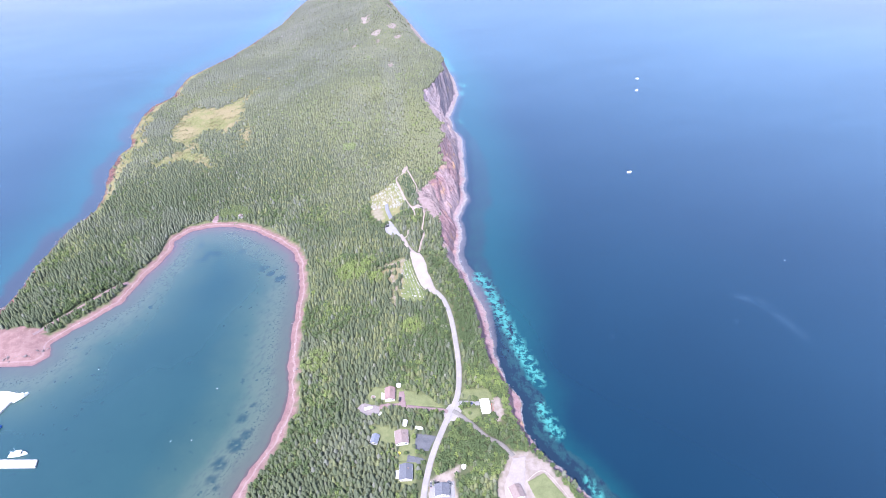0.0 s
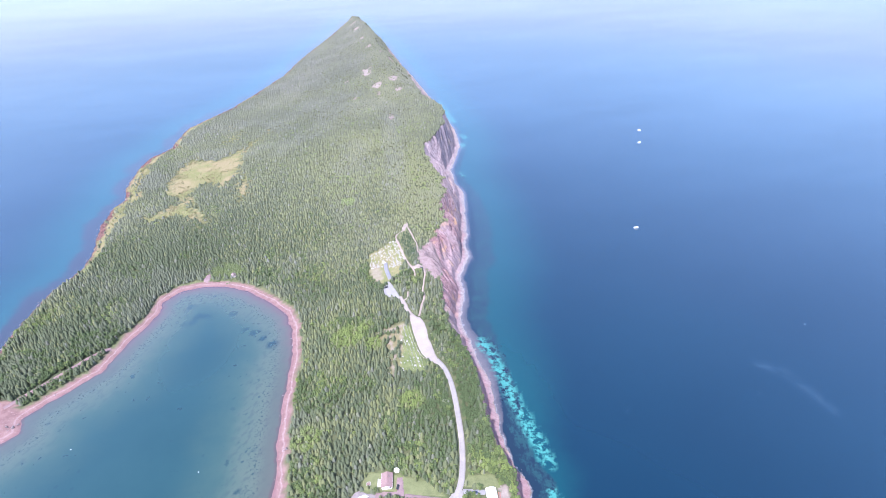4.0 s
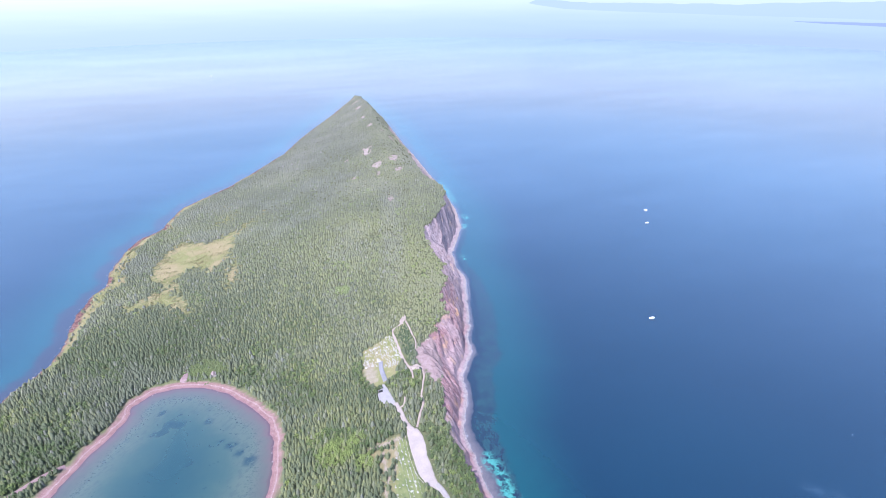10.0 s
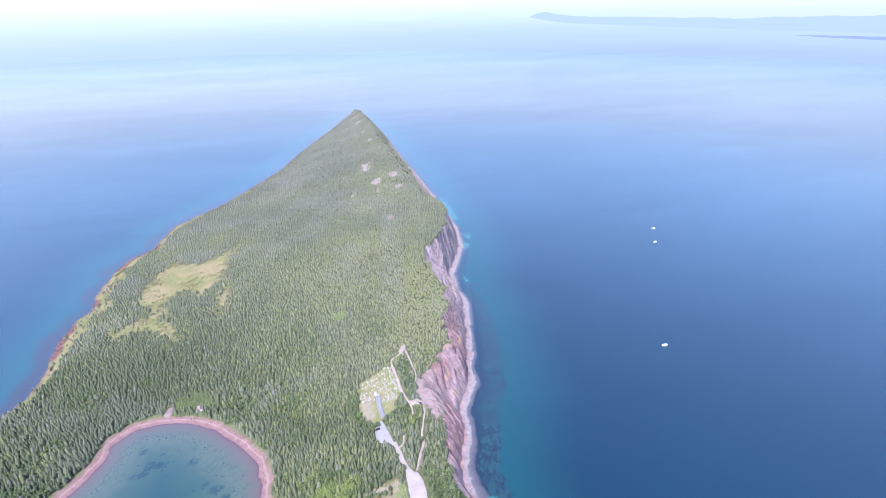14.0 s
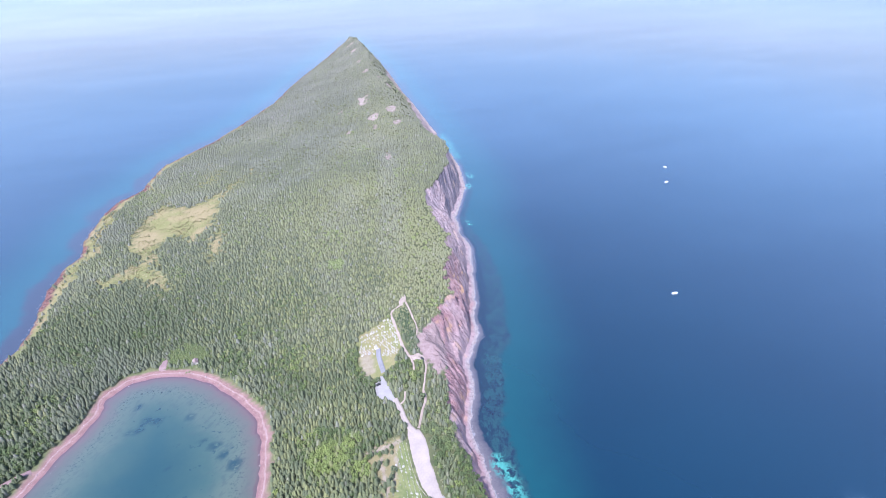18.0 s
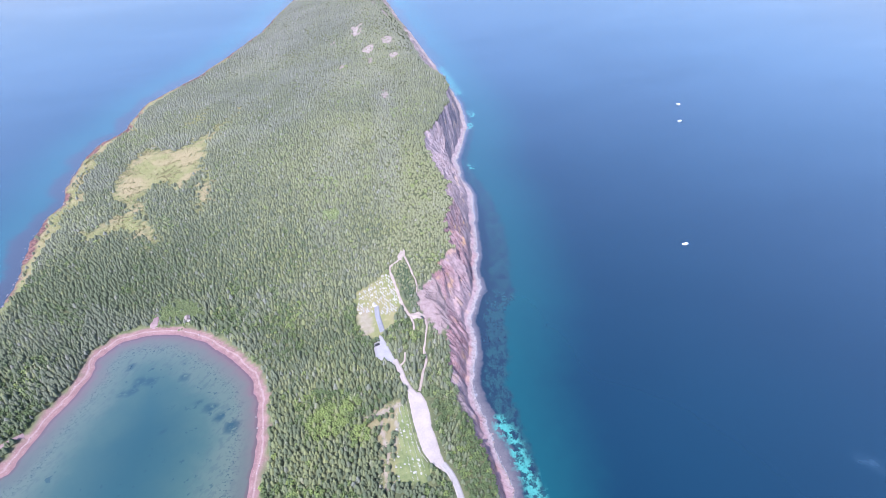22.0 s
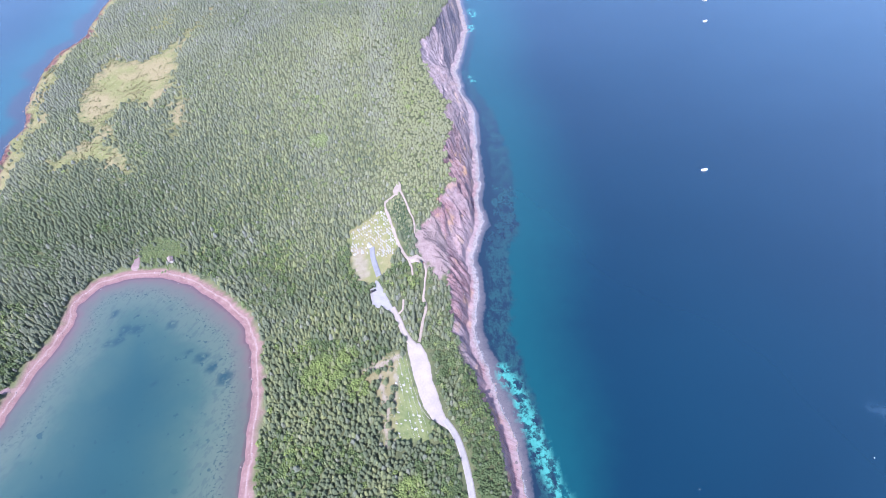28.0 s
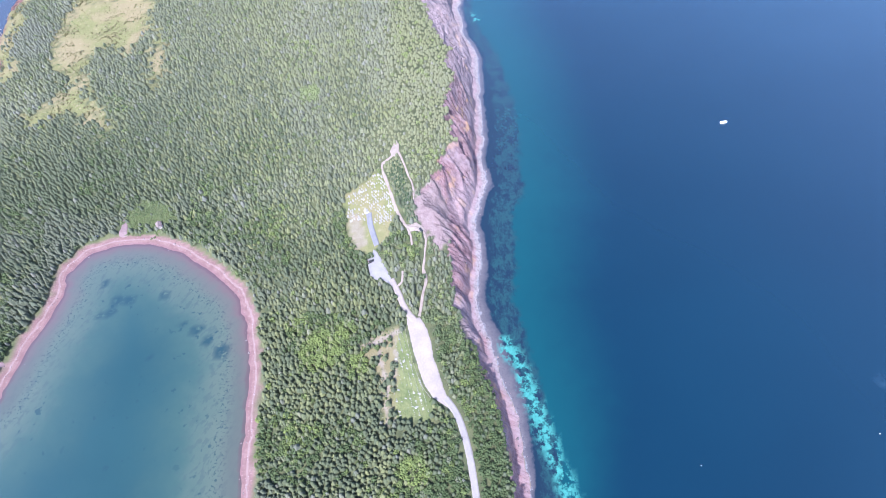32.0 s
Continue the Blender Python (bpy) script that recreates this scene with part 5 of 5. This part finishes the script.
boat("fishing_boat", "white fishing boat with gear beside the pier", -346, 238, 8, 14, 5, WHITE, "boats in the harbour")
boat("dinghy", "white dinghy drawn up above the beach", -317, 561.5, 30, 4.2, 1.7, WHITE, z=height_at(-317, 561.5) + 0.3)
boat("stored_boat", "white boat stored on a gravel yard", -63, 271, 15, 7.5, 2.6, WHITE, "stored boats", height_at(-63, 271) + 0.55)
boat("stored_boat", "white boat stored at the end of the yard", -52.5, 265, 60, 5, 2, WHITE, "stored boats", height_at(-52.5, 265) + 0.5)
boat("stored_boat", "white boat laid up beside a driveway", -19, 249, -12, 7.5, 2.6, WHITE, "stored boats", height_at(-19, 249) + 0.5)


# ---- wharf and pier ----
def wharf(name, label, ring, top):
    ob = thing(name, label, "wharf")
    bm = bmesh.new()
    low, high = [bm.verts.new((x, y, -3)) for x, y in ring], [bm.verts.new((x, y, top)) for x, y in ring]
    bm.faces.new(low[::-1]), bm.faces.new(high)
    for i in range(len(ring)):
        bm.faces.new((low[i], low[(i + 1) % len(ring)], high[(i + 1) % len(ring)], high[i]))
    bmesh.ops.recalc_face_normals(bm, faces=bm.faces)
    part("deck", bm, CONCRETE, ob)
    for (ax, ay), (bx, by) in zip(ring, ring[1:] + ring[:1]):
        n = max(2, int(math.hypot(bx - ax, by - ay) / 4))
        for k in range(n):
            s = (k + 0.5) / n
            x, y = ax + (bx - ax) * s, ay + (by - ay) * s
            part("pile", rod(x, y, -3, top + 0.25, 0.2, sides=7), TIMBER, ob)
            if k % 2:
                part("bollard", rod(x * 0.998 + 0.002 * ring[0][0], y, top, top + 0.5, 0.16, 0.2), BLACK, ob)
    return ob


quay = wharf("wharf", "pale concrete wharf with timber piles", [(-460, 299), (-393, 299.5), (-381, 297), (-384, 288), (-387, 272), (-392, 256), (-400, 240), (-460, 240)], 1.6)
part("paving", box(-455, 246, 1.55, -396, 291, 1.66), ASPHALT, quay, "grey asphalt working surface")
wharf("pier", "narrow white concrete pier in the harbour", [(-430, 233.5), (-327.5, 233), (-325.5, 226.5), (-430, 225.5)], 1.4)


# ---- cemeteries ----
def headstone(kind, label):
    ob = thing("headstone", label, "headstone", "graves")
    if kind == "cross":
        part("plinth", box(-0.45, -0.3, -0.3, 0.45, 0.3, 0.25, bevel=0.03), STONE, ob)
        bm = box(-0.11, -0.09, 0.25, 0.11, 0.09, 1.7)
        box(-0.48, -0.08, 1.05, 0.48, 0.08, 1.27, bm)
        part("cross", bm, STONE, ob)
    elif kind == "slab":
        part("kerb", box(-0.75, -1.15, -0.2, 0.75, 1.15, 0.22, bevel=0.04), STONE, ob)
        part("cover", box(-0.62, -1.0, 0.22, 0.62, 0.85, 0.30, bevel=0.02), STONE, ob)
        part("stone", box(-0.6, 0.9, 0.2, 0.6, 1.12, 1.1, bevel=0.05), STONE, ob)
    else:
        stone = DARK_STONE if kind == "dark" else STONE
        part("plinth", box(-0.62, -0.3, -0.3, 0.62, 0.3, 0.22, bevel=0.03), STONE, ob)
        bm = prism([(-0.5, 0.22), (0.5, 0.22), (0.5, 0.9), (0.36, 1.08), (0.15, 1.16), (-0.15, 1.16), (-0.36, 1.08), (-0.5, 0.9)], -0.11, 0.11)
        bm.transform(Matrix.Rotation(radians(90), 4, "Z"))
        part("stone", bm, stone, ob)
    return ob


MODELS = {"round": headstone("round", "white round-topped headstone in a grass row"), "dark": headstone("dark", "dark polished headstone on a pale plinth"),
          "cross": headstone("cross", "white stone cross on a plinth"), "slab": headstone("slab", "white stone grave cover with a kerb")}


def bury(x, y, turn, kind, size=1.0):
    m = pose(x, y, height_at(x, y) + 0.28 * size, 0, 0, turn) @ Matrix.Diagonal((size, size, size, 1))
    ob = copy_thing(MODELS[kind], m) if MODELS[kind].get("used") else MODELS[kind]
    MODELS[kind]["used"] = 1
    ob.matrix_basis = m


rng = random.Random(21)
for r in range(8):
    # rows parallel to the parking ground
    for k in range(44):
        x, y = -37.5 + 17.5 * k / 43 - 3.1 * r + rng.uniform(-0.15, 0.15), 460 - 60 * k / 43 - 1.0 * r + rng.uniform(-0.2, 0.2)
        if bool(inside(np.array(x), np.array(y), CEMETERY_SOUTH)) and y > 397 and rng.random() < (0.75 if r < 4 else 0.4):
            bury(x, y, 72 + rng.uniform(-6, 6), rng.choice(["round", "round", "slab", "dark", "cross", "round"]), rng.uniform(0.5, 0.75))
for r in range(24):
    for k in range(26):
        x, y = -94 + 1.9 * k + rng.uniform(-0.35, 0.35), 530 + 3.1 * r + 0.42 * 1.9 * (k - 10) + rng.uniform(-0.4, 0.4)
        d = float(line_distance(np.array(x), np.array(y), CEMETERY_NORTH + CEMETERY_NORTH[:1]))
        lane_d = float(line_distance(np.array(x), np.array(y), PAVED_STRIP))
        if bool(inside(np.array(x), np.array(y), CEMETERY_NORTH)) and d > 1.5 and lane_d > 4 and y > 556 - 0.3 * (x + 70) and rng.random() < 0.72:
            bury(x, y, 23 + rng.uniform(-5, 5), rng.choice(["slab", "slab", "round", "cross", "slab", "slab", "dark"]), rng.uniform(0.6, 0.95))
for ob in MODELS.values():
    del ob["used"]


def plot(x, y, w, l, turn, label):
    """A family plot: low kerb, pale cover and an upright stone."""
    ob = thing("family_plot", label, "grave", "family plots")
    ob.matrix_basis = pose(x, y, height_at(x, y) + 0.3, 0, 0, turn)
    for a in (-1, 1):
        part("kerb", box(a * w / 2 - 0.12, -l / 2, -0.4, a * w / 2 + 0.12, l / 2, 0.3, bevel=0.03), CONCRETE, ob)
        part("kerb", box(-w / 2 + 0.12, a * l / 2 - 0.12, -0.4, w / 2 - 0.12, a * l / 2 + 0.12, 0.3, bevel=0.03), CONCRETE, ob)
    part("bed", box(-w / 2 + 0.12, -l / 2 + 0.12, -0.4, w / 2 - 0.12, l / 2 - 0.12, 0.18), STONE, ob, "white gravel bed")
    part("stone", box(-w * 0.3, l / 2 - 0.5, 0.18, w * 0.3, l / 2 - 0.25, 1.2, bevel=0.05), STONE, ob)


for x, y, w, l, turn in [(-38.5, 437, 3.2, 2.6, 15), (-44.5, 439, 2.6, 1.8, 15), (-26.2, 412.5, 2.4, 2.8, 15), (-25.2, 408, 2.2, 2.2, 15), (-23.8, 402, 2.0, 3.0, 15), (-29, 403, 2.8, 2.4, 15),
                         (-54, 568, 3.4, 4.6, 20), (-81, 588, 5, 3, 30), (-64.5, 601, 3, 4, 25), (-87, 562, 5, 3, 30), (-77, 580, 3, 3, 30), (-66, 585, 3.4, 2.8, 30), (-70, 594, 3, 2.6, 30), (-61, 587, 2.6, 2.6, 30)]:
    plot(x, y, 0.5 * w, 0.5 * l, turn, "white gravel family plot with a low kerb")


def fence(name, label, line, gap, high, material):
    ob = thing(name, label, "fence")
    pts = smooth_line(line, gap)
    for i, p in enumerate(pts):
        z = height_at(p.x, p.y)
        part("post", box(p.x - 0.07, p.y - 0.07, z - 0.4, p.x + 0.07, p.y + 0.07, z + high), material, ob)
        if i:
            q = pts[i - 1]
            a, b = Vector((q.x, q.y, height_at(q.x, q.y))), Vector((p.x, p.y, z))
            for level in (0.45, 0.9):
                up = Vector((0, 0, high * level))
                bm = bmesh.new()
                side = Vector((b - a).cross(Vector((0, 0, 1)))).normalized() * 0.04
                vs = [bm.verts.new(c + up + s + h) for c in (a, b) for s, h in ((-side, Vector((0, 0, -0.07))), (side, Vector((0, 0, -0.07))), (side, Vector((0, 0, 0.07))), (-side, Vector((0, 0, 0.07))))]
                for k in range(4):
                    bm.faces.new((vs[k], vs[(k + 1) % 4], vs[4 + (k + 1) % 4], vs[4 + k]))
                part("rail", bm, material, ob)


fence("cemetery_fence", "weathered timber rail fence beside the parking ground", [(-38, 463), (-36.3, 453), (-32.8, 440), (-28.6, 427), (-23.5, 416), (-18.5, 409.5)], 3.0, 1.1, TIMBER)
fence("garden_fence", "timber rail fence round a mown field", [(61.5, 203), (75.7, 211), (91, 190)], 3.0, 1.1, TIMBER)

# ---- small things in the gardens ----
tank = thing("water_tank", "round white water tank in a clearing", "tank")
tank.matrix_basis = pose(15.4, 215.4, height_at(15.4, 215.4))
part("drum", rod(0, 0, -0.4, 2.4, 1.7, sides=20), WHITE, tank)
part("lid", rod(0, 0, 2.4, 2.8, 1.72, 0.3, sides=20), WHITE, tank)
ringbed = thing("flower_bed", "round flower bed ringed with pale stones", "flower bed")
ringbed.matrix_basis = pose(-60.5, 282.5, height_at(-60.5, 282.5) + 0.15)
part("soil", rod(0, 0, -0.4, 0.15, 1.5, 1.3, sides=18), ROOF_RED, ringbed)
for k in range(16):
    a = 2 * math.pi * k / 16
    bm = bmesh.new()
    bmesh.ops.create_icosphere(bm, subdivisions=1, radius=0.36, matrix=Matrix.Translation((1.8 * math.cos(a), 1.8 * math.sin(a), 0.1)))
    part("stone", bm, STONE, ringbed)
tramp = thing("trampoline", "round yellow garden trampoline", "trampoline")
tramp.matrix_basis = pose(-34.5, 228.5, height_at(-34.5, 228.5))
part("mat", rod(0, 0, 0.78, 0.84, 1.35, sides=20), worn("yellow_cover", (0.62, 0.50, 0.06), (0.75, 0.62, 0.10), 1), tramp)
part("rim", rod(0, 0, 0.7, 0.78, 1.6, sides=20), BLACK, tramp)
for k in range(4):
    a = math.pi / 4 + math.pi / 2 * k
    part("leg", rod(1.4 * math.cos(a), 1.4 * math.sin(a), -0.3, 0.72, 0.05), CHROME, tramp)
hedge = thing("planter", "long red timber planter beside the barn", "planter")
hedge.matrix_basis = pose(41.2, 268, height_at(41.2, 268))
part("trough", box(-0.7, -4, -0.3, 0.7, 4, 0.6, bevel=0.04), worn("red_paint", (0.36, 0.07, 0.06), (0.48, 0.11, 0.09), 1), hedge)
part("soil", box(-0.55, -3.85, 0.5, 0.55, 3.85, 0.66), BARK, hedge)


# ---- garden trees that stand apart ----
def garden_tree(x, y, high, wide, seed, leafy):
    rng = random.Random(seed)
    ob = thing("birch_tree" if leafy else "spruce_tree", "light green broadleaf tree beside a garden" if leafy else "dark green spruce standing by the houses", "tree", "garden trees")
    ob.matrix_basis = pose(x, y, height_at(x, y) - 0.2, 0, 0, rng.uniform(0, 360))
    part("trunk", rod(0, 0, -0.3, high * 0.8, 0.03 * high, 0.008 * high, 7), BARK, ob)
    if leafy:
        verts, faces, base = [], [], 0
        for k in range(7):
            v, f = round_model(rng)
            a, r = rng.uniform(0, 6.28), wide * (0.0 if k == 0 else rng.uniform(0.15, 0.32))
            s = wide * rng.uniform(0.45, 0.7)
            verts.append(v * (s, s, s) + (r * math.cos(a), r * math.sin(a), high * rng.uniform(0.25, 0.55) if k else high * 0.5))
            faces.append(f + base)
            base += len(v)
        me = mesh_from("crown", np.concatenate(verts), np.concatenate(faces), BROADLEAF)
    else:
        v, f = spruce_model(rng, 7, 12, 0.01)
        me = mesh_from("crown", v * (wide * 2, wide * 2, high), f, SPRUCE)
    give(me, "tint", np.full(len(me.vertices), rng.uniform(0.2, 0.9))), give(me, "pale", np.full(len(me.vertices), rng.choice([0, 0, 0.2])))
    crown = new("crown", me)
    crown.parent = ob


rng = random.Random(8)
tried = 0
placed = []
while len(placed) < 44 and tried < 4000:
    tried += 1
    x, y = rng.uniform(-72, 62), rng.uniform(196, 300)
    near_lawn = any(float(line_distance(np.array(x), np.array(y), ring + ring[:1])) < 3.0 for ring in LAWNS + YARDS)
    if near_lawn and all(math.hypot(x - a, y - b) > 4 for a, b in placed) and not any(math.hypot(x - a, y - b) < r + 1 for a, b, r in HOUSE_SPOTS) \
            and not any(float(line_distance(np.array(x), np.array(y), line)) < w / 2 + 2 for line, w in LANES) \
            and not any(bool(inside(np.array(x), np.array(y), ring)) for ring in DRIVE_PAIR + [RED_YARD, GREY_YARD, DRIVE_SHED]):
        placed.append((x, y))
        leaf = rng.random() < 0.5
        garden_tree(x, y, rng.uniform(5, 8.5), rng.uniform(3, 4.6) if leaf else rng.uniform(1.6, 2.4), len(placed), leaf)

# ---- rocks along the shores ----
rng = np.random.default_rng(31)
models = []
for k in range(5):
    bm = bmesh.new()
    bmesh.ops.create_icosphere(bm, subdivisions=1, radius=0.5)
    for v in bm.verts:
        v.co *= 0.75 + 0.6 * random.random()
        v.co.z *= 0.7
    bm.verts.index_update()
    models.append((np.array([tuple(v.co) for v in bm.verts]) + (0, 0, 0.2), np.array([[v.index for v in f.verts] for f in bm.faces])))
    bm.free()
spots = []
for line, n, spread, size in [(EAST[3:40], 1100, 5.0, 0.55), (WEST[5:23], 800, 3.0, 0.7), ([(-430, 340), (-412, 340), (-398, 343), (-388, 350)], 70, 0.8, 0.9), (COVE[4:24], 160, 5, 0.5)]:
    path = smooth_line(line, 2.0)
    for k in range(n):
        p = path[rng.integers(0, len(path))]
        x, y = p.x + rng.normal(0, spread), p.y + rng.normal(0, 2)
        spots.append((x, y, 0, size * rng.lognormal(0, 0.45), 0, rng.uniform(0, 6.28), 0.5, 0))
spots = np.array(spots)
z, e, w, on_land, _ = land_height(spots[:, 0], spots[:, 1])
spots[:, 2], spots[:, 4] = np.maximum(z, -0.15) + 0.15, spots[:, 3] * rng.uniform(1.0, 1.7, len(spots))
plant("shore_boulders", spots[on_land & (np.minimum(e, w) < 12) | (np.minimum(e, w) < 3)], models, BOULDER, "weathered red and grey boulders along the waterline", "rocks")

# ---- pale stones thrown up along the cove's berm ----
rng = np.random.default_rng(33)
path = smooth_line(COVE[2:26], 1.0)
spots = []
for k in range(2600):
    p = path[rng.integers(0, len(path))]
    spots.append((p.x + rng.normal(0, 7), p.y + rng.normal(0, 7), 0, 0.45 * rng.lognormal(0, 0.4), 0, rng.uniform(0, 6.28), 0.5, 0))
spots = np.array(spots)
z, e, w, on_land, _ = land_height(spots[:, 0], spots[:, 1])
spots[:, 2], spots[:, 4] = z + 0.2, spots[:, 3] * rng.uniform(1.2, 2.0, len(spots))
plant("berm_stones", spots[on_land & (w > 4.6) & (w < 6.2)], models, worn("berm_stone", (0.20, 0.15, 0.15), (0.28, 0.22, 0.22), 1.0), "pale pinkish stones in a line along the beach berm", "rocks")


# ---- mooring buoys and a far boat ----
def buoy(x, y, label):
    ob = thing("mooring_buoy", label, "buoy", "buoys")
    ob.matrix_basis = pose(x, y, 0)
    bm = bmesh.new()
    bmesh.ops.create_uvsphere(bm, u_segments=12, v_segments=8, radius=0.42)
    for v in bm.verts:
        v.co.z = v.co.z * 0.85 + 0.2
    part("float", bm, WHITE, ob)
    part("collar", rod(0, 0, 0.1, 0.26, 0.58, sides=14), BLACK, ob)
    part("eye", rod(0, 0, 0.62, 0.9, 0.07), CHROME, ob)


for x, y in [(-206, 303), (-210, 251), (-325, 325), (-227, 250)]:
    buoy(x, y, "white mooring buoy floating in the cove")
for x, y in [(170, 366), (303, 386), (403, 485)]:
    buoy(x, y, "white marker buoy on the open sea")
boat("motorboat", "small white boat very far out at sea", -1118, 2765, 120, 9, 3.4, WHITE, "boats at sea")
monument = thing("monument", "white stone monument at the head of the cemetery lane", "monument")
monument.matrix_basis = pose(-73.5, 568, height_at(-73.5, 568) + 0.1, 0, 0, 20)
part("platform", box(-2.2, -2.2, -0.6, 2.2, 2.2, 0.35, bevel=0.05), CONCRETE, monument)
part("step", box(-1.4, -1.4, 0.35, 1.4, 1.4, 0.75, bevel=0.04), STONE, monument)
part("pedestal", box(-0.7, -0.7, 0.75, 0.7, 0.7, 2.0, bevel=0.05), STONE, monument)
bm = box(-0.14, -0.14, 2.0, 0.14, 0.14, 4.2)
box(-0.7, -0.13, 3.2, 0.7, 0.13, 3.5, bm)
part("cross", bm, STONE, monument)
